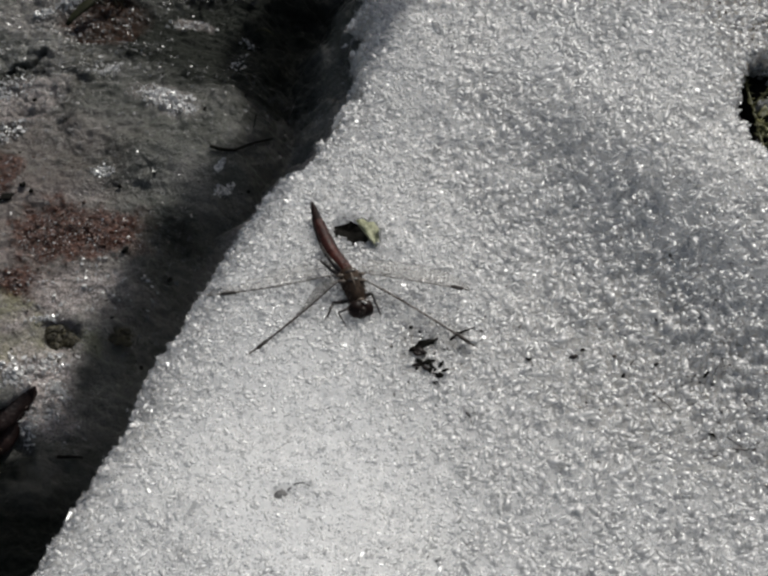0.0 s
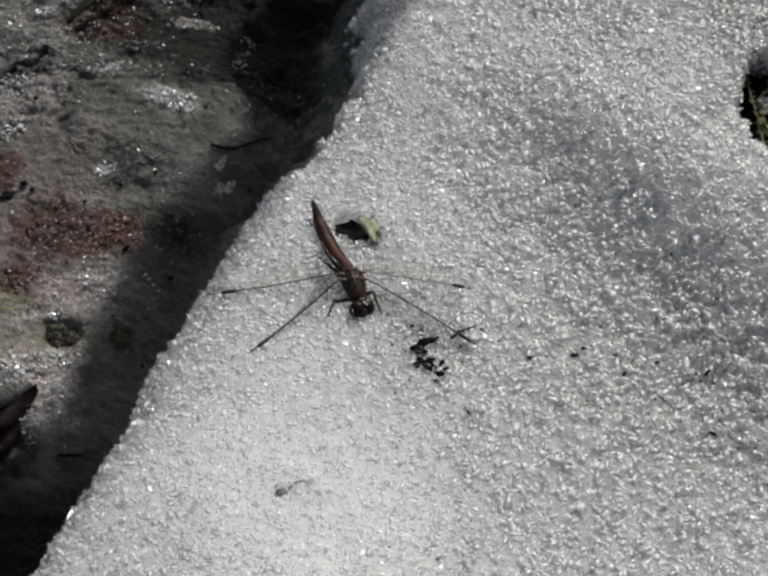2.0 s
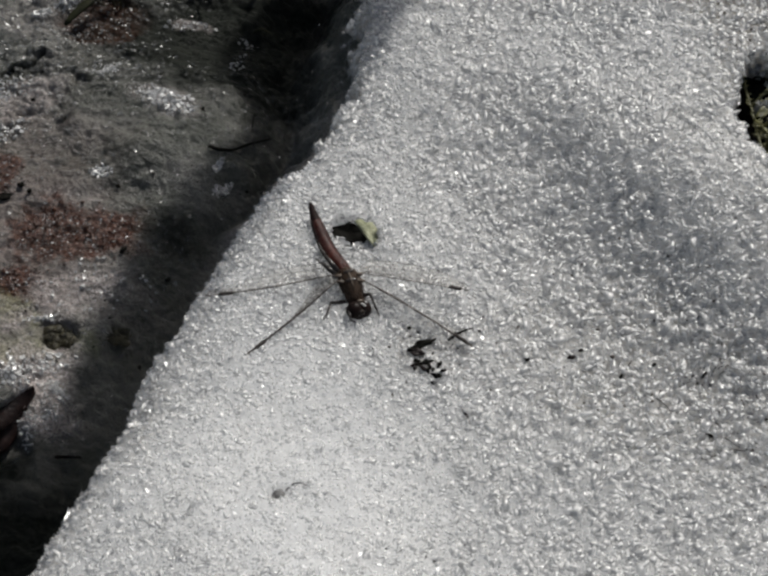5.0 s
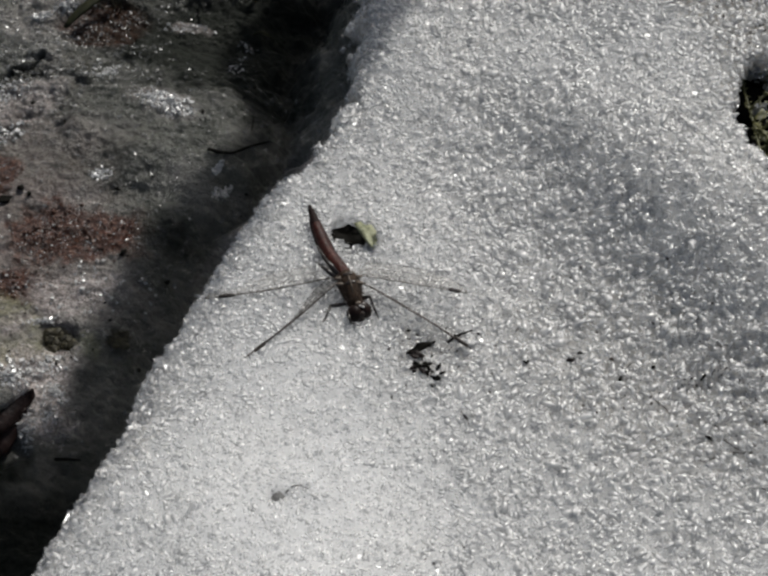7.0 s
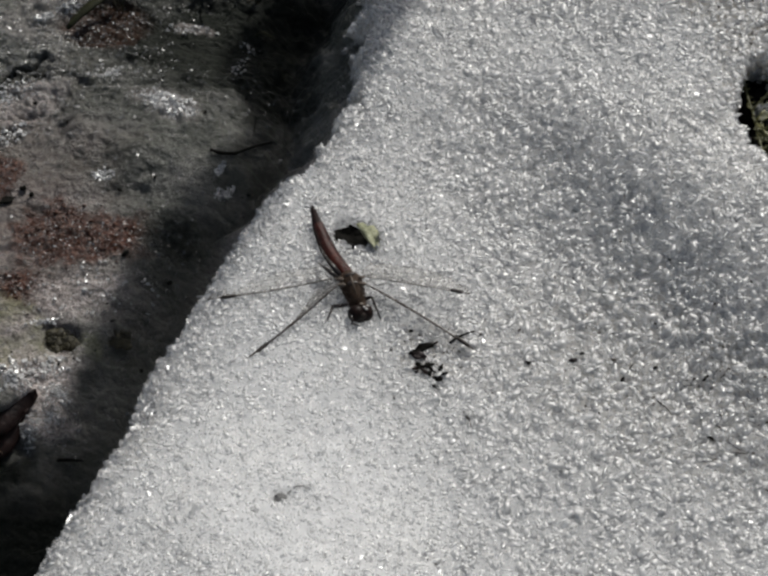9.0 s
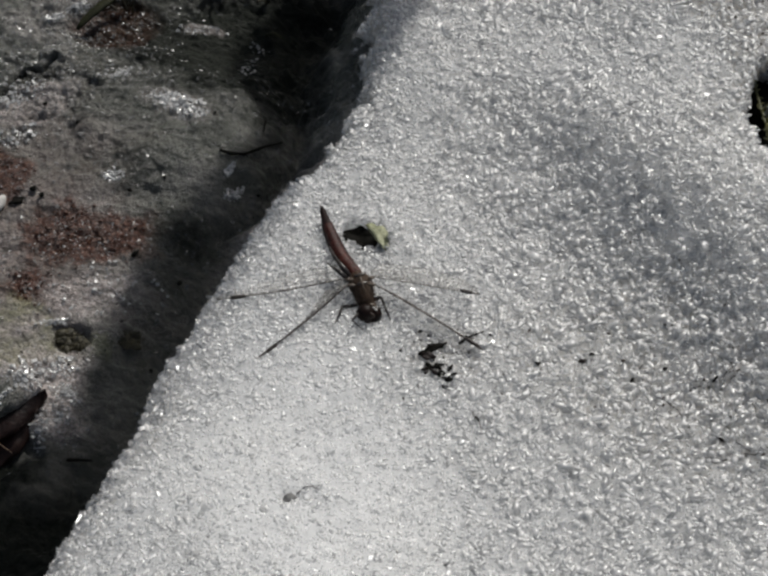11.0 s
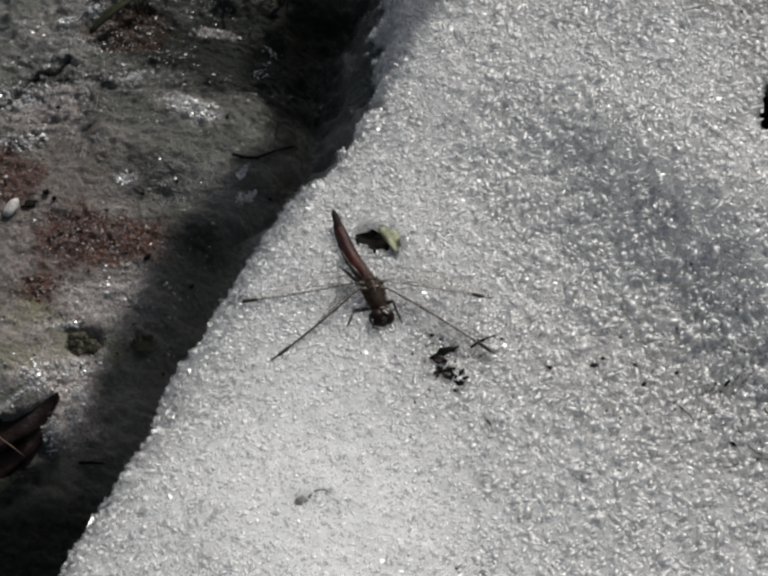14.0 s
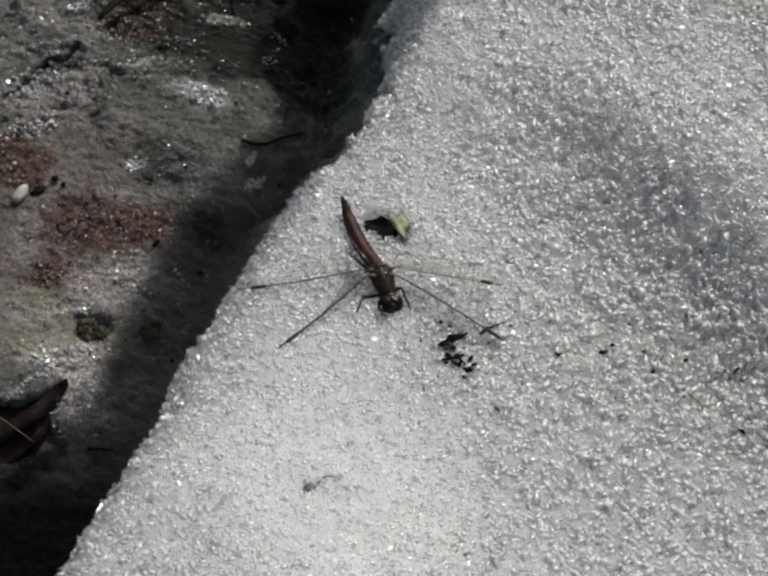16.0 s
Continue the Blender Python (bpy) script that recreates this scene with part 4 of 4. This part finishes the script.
THREADS = (((72.7, -21.0), (70.9, -23.0), (70.1, -26.2)), ((64.2, -32.6), (68.1, -34.2), (72.0, -36.3)), ((78.4, -40.2), (75.4, -42.0), (72.6, -41.4)),
           ((69.6, -42.8), (67.0, -44.0), (65.2, -43.2)), ((53.8, -19.6), (52.4, -21.2), (51.8, -23.2)), ((70.4, -35.4), (71.8, -39.0), (74.6, -41.4)),
           ((62.0, -24.2), (64.4, -25.4), (66.2, -25.0)), ((58.0, -29.5), (60.2, -31.0), (61.0, -32.8)), ((76.0, -30.2), (77.2, -33.0), (79.4, -34.0)),
           ((48.6, -28.0), (50.6, -28.6), (52.0, -27.8)), ((80.0, -46.2), (82.4, -47.6), (84.6, -47.2)), ((16.4, -32.2), (17.6, -34.6), (18.0, -36.4)))
for spots in THREADS:
    twig("stalk", [on_snow(x, y, 0.15) for x, y in spots], 0.17, BARK, "short dark stalk scrap frozen onto the snow", "stalk")
part("grit", oval((0, 0, 0), (1.7, 1.2, 0.9), None, 8, 10, 0.4, 4), GRIT, None, at=on_snow(-21.5, -54.4, 0.0), flat=True)
tagged(bpy.data.objects["grit"], "grey grit melted into the snow", "grit")
twig("stalk", [on_snow(-20.2, -53.2, 0.3), on_snow(-18.6, -52.2, 0.4), on_snow(-17.0, -52.2, 0.4), on_snow(-15.6, -53.0, 0.2)], 0.22, GRIT, "thin grey stalk half sunk in snow", "stalk")


white_x, white_y = np.concatenate([rng.normal(9.0, 0.7, 30), rng.normal(-2.8, 1.2, 60)]), np.concatenate([rng.normal(-13.9, 0.6, 30), rng.normal(15.2, 1.9, 60)])
tagged(grains("snow_lumps", white_x, white_y, snow_height(white_x, white_y) + np.where(white_y > 0, 1.3, 0.6) + rng.uniform(-0.4, 0.6, 90), 0.16 + 0.3 * rng.random(90), WHITE_ICE, tumble=1.0),
       "loose white ice grains on leaf and bark scraps", "snow grains", kind="stuff")


def ground_specks(n):
    x, y = rng.uniform(-106, -20, n), rng.uniform(-30, 112, n)
    ok = (edge_distance(x, y) < -6) & (fbm(x, y, 8, 3, 71.0) > rng.uniform(-0.3, 0.3, n))
    x, y = x[ok], y[ok]
    size = 0.08 + 0.3 * rng.random(len(x)) ** 4
    return x, y, ground_height(x, y) + size * 0.4, size


tagged(grains("soil_crumbs", *ground_specks(900), BLACK_LEAF, tumble=1.5), "dark soil crumbs frozen into the ice", "soil", kind="stuff")


def patch_crumbs(n, size_least, size_more):
    x = np.concatenate([rng.normal(-81, 4.2, n), rng.normal(-70, 5.5, n), rng.normal(-87.5, 3.2, n // 4), rng.normal(-99, 4.5, n // 2)])
    y = np.concatenate([rng.normal(28.5, 4.2, n), rng.normal(28, 3.8, n), rng.normal(13.5, 2.8, n // 4), rng.normal(46, 4.5, n // 2)])
    size = size_least + size_more * rng.random(len(x)) ** 2
    return x, y, ground_height(x, y) + size * rng.uniform(-0.2, 0.5, len(x)), size


tagged(grains("leaf_crumbs", *patch_crumbs(180, 0.12, 0.3), CRUMBLED_LEAF, tumble=0.8), "brown crumbled dead leaves on thawing ground", "leaf litter", kind="stuff")
tagged(grains("ice_lumps", *patch_crumbs(90, 0.1, 0.2), WHITE_ICE, tumble=0.8), "small pale ice grains on crumbled leaves", "ice grains", kind="stuff")


def specks(n):
    x = np.concatenate([rng.normal(66, 20, n), rng.normal(11, 5, n // 10), rng.uniform(0, 100, n // 4), rng.normal(92, 7, n // 3)])
    y = np.concatenate([rng.normal(-20, 15, n) - 0.25 * (x[:n] - 60), rng.normal(-18, 4, n // 10), rng.uniform(-70, 80, n // 4), rng.normal(76, 9, n // 3)])
    ok = (edge_distance(x, y) > 2) & (fbm(x, y, 9, 3, 50.0) > rng.uniform(-0.25, 0.2, len(x)))
    x, y = x[ok], y[ok]
    size = 0.08 + 0.26 * rng.random(len(x)) ** 3
    return x, y, snow_height(x, y) + size * 0.7, size


tagged(grains("soil_crumbs", *specks(1300), BARK, tumble=1.5), "dark soil crumbs strewn over the snow", "soil", kind="stuff")


def sprig(x, y, seed, n, tall, mat, name, label, category, spread=1.0, base=on_snow, lift=0.0):
    """A tuft: each blade is a part of its own."""
    r = random.Random(seed)
    root = new(name)
    root.location = Vector(base(x, y, lift)) * MM
    tagged(root, label, category)
    for _ in range(n):
        a, h, lean = r.uniform(0, 2 * math.pi), tall * r.uniform(0.6, 1.2), r.uniform(0.2, 1.0) * spread
        x0, y0 = r.uniform(-1, 1) * spread * 1.6, r.uniform(-1, 1) * spread * 1.6
        top = Vector((x0 + math.cos(a) * h * lean, y0 + math.sin(a) * h * lean, h * (1.1 - 0.6 * lean)))
        mid = Vector((x0, y0, 0)).lerp(top, 0.55) + Vector((0, 0, h * 0.18))
        pts = bent((x0, y0, -0.5), mid, top, 6)
        wide = tall * 0.045 * r.uniform(0.7, 1.3)
        part("blade", loft(pts, [wide, wide * 1.1, wide, wide * 0.9, wide * 0.7, wide * 0.45, 0.05], 5, 0.5), mat, root)
    return root


# Added mound and black scraps paint the shade inside the right-hand hollow.
tagged(part("hollow_fill", oval((0, 0, 0), (17, 22, 12), None, 16, 28, 0.12, 11), BARK, None, at=(97.5, 48.0, -14.5)),
       "added dark mound that fills the snow hollow", "soil")
for i, (x, y, a, b, turn) in enumerate(((91, 37, 12, 9, 40), (95, 44, 14, 11, 90), (91, 53, 13, 12, 20), (96, 62, 14, 11, 70), (88, 46, 11, 9, 0),
                                        (89, 62, 11, 8, 30), (102, 52, 15, 13, 0), (100, 36, 12, 10, 60))):
    chip(80 + i, a, b, 0.7, BLACK_LEAF, "dead_leaf", "black scrap that paints the shade in a snow hollow", "leaf", (x, y, -1.5 + 0.5 * (i % 4)), turn, 6, "leaf scraps in the hollow")
for i, (x, y, a, b, turn) in enumerate(((94.5, 66.5, 7.0, 4.6, 20), (99.0, 62.5, 8.0, 5.0, 60), (92.5, 70.5, 5.0, 3.2, -20), (100.0, 69.0, 6.0, 4.0, 10))):
    chip(140 + i, a, b, 1.4, ICE_GRAIN, "ice_plate", "clear grey ice plate over a dark hollow", "ice", (x, y, 3.4 + 0.4 * i), turn, 10, "ice plates in the hollow")
HOLLOW_ICE = ((92.5, 63.5, 1.8, 90), (90.3, 50.8, 0.8, 26), (95.0, 58.0, 1.2, 30), (93.5, 34.0, 1.5, 40))
edge_x, edge_y = rng.uniform(78, 104, 9000), rng.uniform(24, 74, 9000)
inside = blob(edge_x, edge_y, *HOLLOW)
edge_x, edge_y = edge_x[(inside > 0.03) & (inside < 0.5)], edge_y[(inside > 0.03) & (inside < 0.5)]
tagged(grains("snow_lumps", edge_x, edge_y, snow_height(edge_x, edge_y) + rng.uniform(-0.3, 0.7, len(edge_x)), 0.25 + 0.5 * rng.random(len(edge_x)) ** 2, RIM_GRAIN, tumble=1.2),
       "glassy ice grains at the rim of a hollow", "snow grains", kind="stuff")
hollow_x = np.concatenate([rng.normal(cx, w, n) for cx, cy, w, n in HOLLOW_ICE])
hollow_y = np.concatenate([rng.normal(cy, w, n) for cx, cy, w, n in HOLLOW_ICE])
tagged(grains("ice_lumps", hollow_x, hollow_y, np.full(len(hollow_x), 3.6) + rng.uniform(-2.6, 0.8, len(hollow_x)), 0.3 + 0.7 * rng.random(len(hollow_x)) ** 2, WHITE_ICE, tumble=1.0),
       "loose ice lumps on dark scraps in a hollow", "snow grains", kind="stuff")


def moss_plant(paths, label):
    """A leafy moss stem: each stem and each leaflet is a part."""
    root = new("moss_plant")
    start = Vector(paths[0][0])
    root.location = start * MM
    tagged(root, label, "moss")
    r = random.Random(int(start.y))
    for path in paths:
        pts = [Vector(p) - start for p in path]
        part("stem", loft(pts, [0.42 - 0.2 * i / len(pts) for i in range(len(pts))], 7), STEM, root)
        for i in range(len(pts) - 1):
            for k in range(9):
                p = pts[i].lerp(pts[i + 1], (k + r.random()) / 9)
                out = Vector((r.uniform(-1, 1), r.uniform(-0.6, 1), r.uniform(0, 0.8))).normalized() * r.uniform(0.7, 1.6)
                part("leaflet", loft([p, p + out * 0.5, p + out], [0.12, 0.34, 0.05], 5, 0.4), STEM, root)
    return root


moss_plant((((85.6, 69.0, 4.0), (86.3, 62.0, 4.4), (87.0, 55.0, 4.0), (87.8, 48.0, 3.6), (88.4, 41.0, 2.8), (89.4, 36.0, 2.4), (90.4, 31.5, 2.2)), ((87.6, 49.5, 3.7), (90.6, 52.6, 4.6), (94.5, 55.0, 5.6))),
          "olive green branching moss stem in a hollow of the snow")
moss_plant((((88.0, 46.0, 3.4), (90.2, 42.5, 3.6), (92.0, 38.5, 3.0)), ((89.6, 43.5, 3.5), (93.0, 46.0, 4.2), (96.0, 47.0, 4.4))), "olive green moss stem over black scraps")
for i, (x, y, a, b, turn) in enumerate(((90.5, 48.3, 5.0, 2.6, 40), (89.1, 44.3, 4.0, 2.2, 100), (90.9, 41.9, 5.0, 3.0, 20), (91.9, 52.3, 3.6, 1.6, 60))):
    chip(120 + i, a, b, 0.4, STEM, "moss_leaf", "olive green moss leaf over black scraps", "leaf", (x, y, 3.0), turn, 12, "green leaves in the hollow")
for i, (x, y) in enumerate(((92.0, 37.0), (96.0, 56.0), (99.0, 47.0))):
    sprig(x, y, i + 1, 12, 6.0, STEM, "moss_sprig", "dark olive moss sprig in a hollow of the snow", "moss", 1.2, base=lambda x, y, up: (x, y, 0.6 + up))
for i, (x, y, n, tall, mat) in enumerate(((-82, 116, 9, 9.0, GRASS), (-68, 118, 8, 9.0, GRASS), (-73, 107.5, 12, 6.0, MOSS), (-50, 119, 10, 8.0, MOSS), (-36, 118, 10, 8.0, MOSS))):
    sprig(x, y, 10 + i, n, tall, mat, "grass_tuft", "dark green grass tuft in a hollow of the ground", "grass", 1.3, on_ground)


def grass_leaf(a, b, c, wide, label):
    root = new("grass")
    root.location = Vector(a) * MM
    tagged(root, label, "grass")
    pts = [p - Vector(a) for p in bent(a, b, c, 10)]
    radii = [wide * math.sin(math.pi * (0.12 + 0.83 * i / 10)) + 0.05 for i in range(11)]
    part("blade", loft(pts, radii, 7, 0.3), GRASS, root)
    return root


grass_leaf((-84.5, 95.0, -15.4), (-78.5, 102.0, -13.6), (-70.0, 110.0, -14.0), 1.4, "broad dull green grass blade bent over ice")
grass_leaf((-36.0, 103.0, -27.0), (-33.4, 103.6, -26.0), (-30.5, 102.0, -27.0), 0.6, "short green grass blade in a dark hollow")


def moss_cushion(x, y, rx, ry, high, seed, label):
    """A lumpy cushion with short upright shoots; each shoot is a part."""
    r = random.Random(seed)
    root = new("moss_cushion")
    root.location = Vector(on_ground(x, y, 0.2)) * MM
    tagged(root, label, "moss")
    lumps = [oval((0, 0, -0.2), (rx * 0.7, ry * 0.7, high * 0.8), None, 8, 14, 0.5, seed)]
    for k in range(16):
        a, d, big = r.uniform(0, 6.283), math.sqrt(r.random()) * 0.85, r.uniform(0.2, 0.42)
        lumps.append(oval((math.cos(a) * d * rx - 0.5 * math.sin(a) * d * rx, math.sin(a) * d * ry, high * 0.35 * (1 - d)), (rx * big, ry * big * 1.2, high * 0.7), None, 6, 9, 0.5, seed + k))
    for lump in lumps:
        part("cushion", lump, MOSS, root)
    for _ in range(80):
        a, d = r.uniform(0, 6.283), math.sqrt(r.random()) * 0.9
        base = Vector((math.cos(a) * d * rx, math.sin(a) * d * ry, high * math.sqrt(1 - d * d) * 0.8))
        tip = base + Vector((r.uniform(-0.9, 0.9), r.uniform(-0.9, 0.9), r.uniform(0.3, 0.8)))
        part("shoot", loft([base, (base + tip) / 2, tip], [0.1, 0.12, 0.03], 5), MOSS, root)
    return root


moss_cushion(-76.2, -1.3, 4.4, 3.5, 1.0, 5, "small dark olive moss cushion between ice")
moss_cushion(-62.8, -0.8, 4.2, 2.6, 0.5, 6, "small dark olive moss cushion in the shade")

# ---- unseen tree added up-sun of the bank: its stem's shade lies along the rim ----


def unseen_shade_tree(x, y, radius):
    root = new("unseen_shade_tree")
    root.location = Vector(on_snow(x, y, -14.0)) * MM
    tagged(root, "added unseen tree stem that shades the rim of the snow bank", "tree")
    r = random.Random(9)
    across = (math.cos(radians(SUN_AZ + 90)), math.sin(radians(SUN_AZ + 90)))
    # thinned at set heights to shape the edge of its shadow
    slim = {h: 1.8 * float(smooth(412, 388, h)) + 2.5 * float(smooth(426, 448, h) * (1 - 0.8 * smooth(456, 474, h))) - 0.7 * math.exp(-((h - 418) / 10) ** 2) for h in range(0, 1300, 6)}
    path = [(1.8 * math.sin(h * 0.006) - across[0] * slim[h], 1.2 * math.cos(h * 0.008) - across[1] * slim[h], h) for h in slim]
    wide = [radius * (1.15 * math.exp(-p[2] / 20) + 1.0 - 0.45 * p[2] / 1300) * r.uniform(0.97, 1.03) - slim[p[2]] for p in path]
    part("trunk", loft(path, wide, 14), BARK, root)
    # an added side stub, broken off, that widens the shade
    c_, s_ = math.cos(radians(SUN_AZ + 90)), math.sin(radians(SUN_AZ + 90))
    stub = [(c_ * 20, s_ * 20, h) for h in range(0, 341, 20)]
    verts, faces = loft(stub, [12.5 * r.uniform(0.95, 1.05) for _ in stub], 14)
    verts = [(x, y, z + (46 - 1.1 * (x * c_ + y * s_) + r.uniform(-4, 4) if z > 330 else 0)) for x, y, z in verts]
    part("shade_stub", (verts, faces), BARK, root, "added side stub that widens the shade")
    for k in range(6):
        h = 1000 + 45 * k
        a = 2.4 * k + 0.6
        reach = 160 * r.uniform(0.7, 1.2)
        end = Vector((math.cos(a) * reach, math.sin(a) * reach, h + reach * 1.2))
        limb = bent((0, 0, h), Vector((0, 0, h)).lerp(end, 0.5) + Vector((0, 0, -25)), end, 8)
        part("limb", loft(limb, [3.2 - 0.33 * i for i in range(9)], 7), BARK, root)
    return root


unseen_shade_tree(191.2, 486.1, 17.3)

# ---- litter on the thawing ground ----
twig("twig", [(-43.8, 52.0, -13.5), (-41.0, 51.2, -13.9), (-37.8, 51.9, -15.0), (-33.6, 56.0, -17.2), (-29.2, 61.4, -21.9)],
     0.5, BLACK_LEAF, "thin black curved twig on wet ground")
twig("stalk", [(-33.3, 66.2, -18.0), (-34.0, 59.6, -18.8), (-35.4, 52.2, -18.8), (-40.2, 41.0, -18.6)], 0.16, BLACK_LEAF,
     "hair-thin dark stalk across a twig", "stalk")
twig("pine_needle", [(-73.6, -32.2, -20.4), (-70.6, -32.0, -20.7), (-67.9, -31.8, -21.4)], 0.42, BLACK_LEAF, "short black needle on wet ground", "needle")
part("pebble", oval((0, 0, 0), (1.5, 2.9, 1.2), pose(0, 0, 0, 0, 0, -24), 9, 12, 0.16, 2), STONE, None, at=on_ground(-97.0, 35.6, 0.6))
tagged(bpy.data.objects["pebble"], "small pale pebble on reddish ground", "pebble")
for i, (x, y, a, b, turn) in enumerate(((-92.7, 37.5, 4.6, 2.2, 12), (-89.2, 40.7, 1.9, 1.5, 0), (-62.7, 22.3, 2.2, 1.5, 60), (-65.8, 41.8, 1.4, 1.0, 0), (-89.6, 68.5, 1.2, 1.0, 0), (-87.0, 39.0, 1.5, 1.2, 0), (-52, 17, 1.6, 1.2, 30))):
    chip(60 + i, a, b, 0.9, BLACK_LEAF, "bark_fragment", "black bark scrap on icy ground", "bark", on_ground(x, y, 0.5), turn, 0, "bark scraps on the ground")


def curled_leaf(name, start, end, width, sag, mat, label, seed, tilt=0.0):
    """A dry leaf with thickness, a midrib and a rolled rim."""
    r = random.Random(seed)
    a, b = Vector(start), Vector(end)
    side = (b - a).cross(Vector((0, 0, 1))).normalized()
    n, m = 16, 8
    verts, faces = [], []
    for lift in (0.22, -0.22):
        for i in range(n + 1):
            t = i / n
            w = width * (0.45 + 0.55 * (1 - math.exp(-3.0 * t))) * min(1.0, 0.12 + (t / 0.45) ** 0.6) * (0.93 + 0.14 * r.random())
            for j in range(m + 1):
                c = (j / m - 0.5) * 2
                p = a.lerp(b, t) + side * (c * w / 2) + Vector((0, 0, 1)) * (-sag * c * c + 0.5 * math.sin(9 * t + 3 * c) + lift + tilt * c * w / width)
                verts.append(tuple(p))
    k = (n + 1) * (m + 1)
    for i in range(n):
        for j in range(m):
            q = i * (m + 1) + j
            faces += [(q, q + 1, q + m + 2, q + m + 1), (k + q + m + 1, k + q + m + 2, k + q + 1, k + q)]
    for i in range(n):
        for j in (0, m):
            q = i * (m + 1) + j
            faces.append((q, q + m + 1, k + q + m + 1, k + q))
    for j in range(m):
        for i in (0, n):
            q = i * (m + 1) + j
            faces.append((q, k + q, k + q + 1, q + 1))
    ob = new(name)
    tagged(ob, label, "leaf")
    part("blade", (verts, faces), mat, ob)
    part("midrib", loft([a.lerp(b, i / 8) + Vector((0, 0, 0.35)) for i in range(9)], [0.35 - 0.02 * i for i in range(9)], 6), mat, ob)
    return ob


curled_leaf("dead_leaf", (-78.9, -17.7, -14.4), (-101.0, -28.5, -17.5), 15.0, 1.5, DEAD_LEAF, "curled dark brown dead leaf frozen into ice", 1, -0.8)
curled_leaf("dead_leaf", (-80.5, -21.5, -16.6), (-98.0, -35.0, -20.0), 12.0, 1.2, DEAD_LEAF, "dark brown dead leaf in a wet hollow under ice", 4, 0.6)
curled_leaf("dead_leaf", (-90.5, -28, -18.5), (-112, -36, -16), 12.0, 1.0, ORANGE_LEAF, "orange-brown dead leaf in a wet hollow", 2)
twig("stalk", [(-97.5, -26.0, -12.0), (-92, -28.2, -14.5), (-88, -30.2, -17.0), (-85, -31.6, -19.5)], 0.2, STRAW, "pale dry stalk across a wet hollow", "stalk")


def motions():
    neck = insect_head.location.copy()
    hip = insect_foreleg.location.copy()
    # seconds, nod, lean and turn of the head in degrees
    looks = ((0.0, -14, 0, 4), (0.3, -12, 2, 6), (0.6, -4, 4, 10), (1.0, 0, 0, 6), (1.5, 4, -6, 8), (2.0, 2, -4, 8), (2.5, 4, 2, 4), (3.0, 2, -6, 12),
             (3.5, -2, -12, 16), (4.2, -2, 6, 6), (6.3, -3, -4, 10), (7.0, -4, -8, 14), (7.5, -3, -6, 12), (8.0, -2, 0, 10), (8.5, -2, 2, 8), (9.2, -2, 8, 4),
             (11.3, -6, 14, -4), (12.3, -6, 14, -6), (13.0, -7, 10, -2), (13.4, -6, 2, 2), (14.0, -4, 0, 4), (15.0, -5, 0, 4), (16.0, -5, 2, 4))
    walk(insect_head, [(t, Matrix.Translation(neck) @ pose(0, 0, 0, a, b + 13, c + 12)) for t, a, b, c in looks])
    # the raised foreleg: reaching out, then folded under the head, then reaching beside the mouth
    reach = ((0.0, 0, 0), (0.2, -3, 4), (0.35, 6, 26), (0.6, 22, 62), (4.2, 22, 62), (6.3, 22, 62), (9.2, 22, 62), (10.2, 10, 40), (11.3, 0, 24),
             (11.9, -2, 26), (12.6, 2, 22), (13.1, 0, 18), (13.4, 20, 60), (16.0, 20, 60))
    walk(insect_foreleg, [(t, Matrix.Translation(hip) @ pose(0, 0, 0, a, 0, b)) for t, a, b in reach])
    # the other foreleg: wiping the eye now and then
    shoulder = insect_other_foreleg.location.copy()
    wipes = ((0.0, 0), (1.3, 0), (1.6, 35), (1.9, 18), (2.2, 34), (2.5, 66), (2.8, 64), (3.1, 12), (3.4, 18), (3.8, 32), (4.2, 56), (5.2, 20), (6.3, 0), (16.0, 0))
    walk(insect_other_foreleg, [(t, Matrix.Translation(shoulder) @ pose(0, 0, 0, 0, 0, b)) for t, b in wipes])


motions()
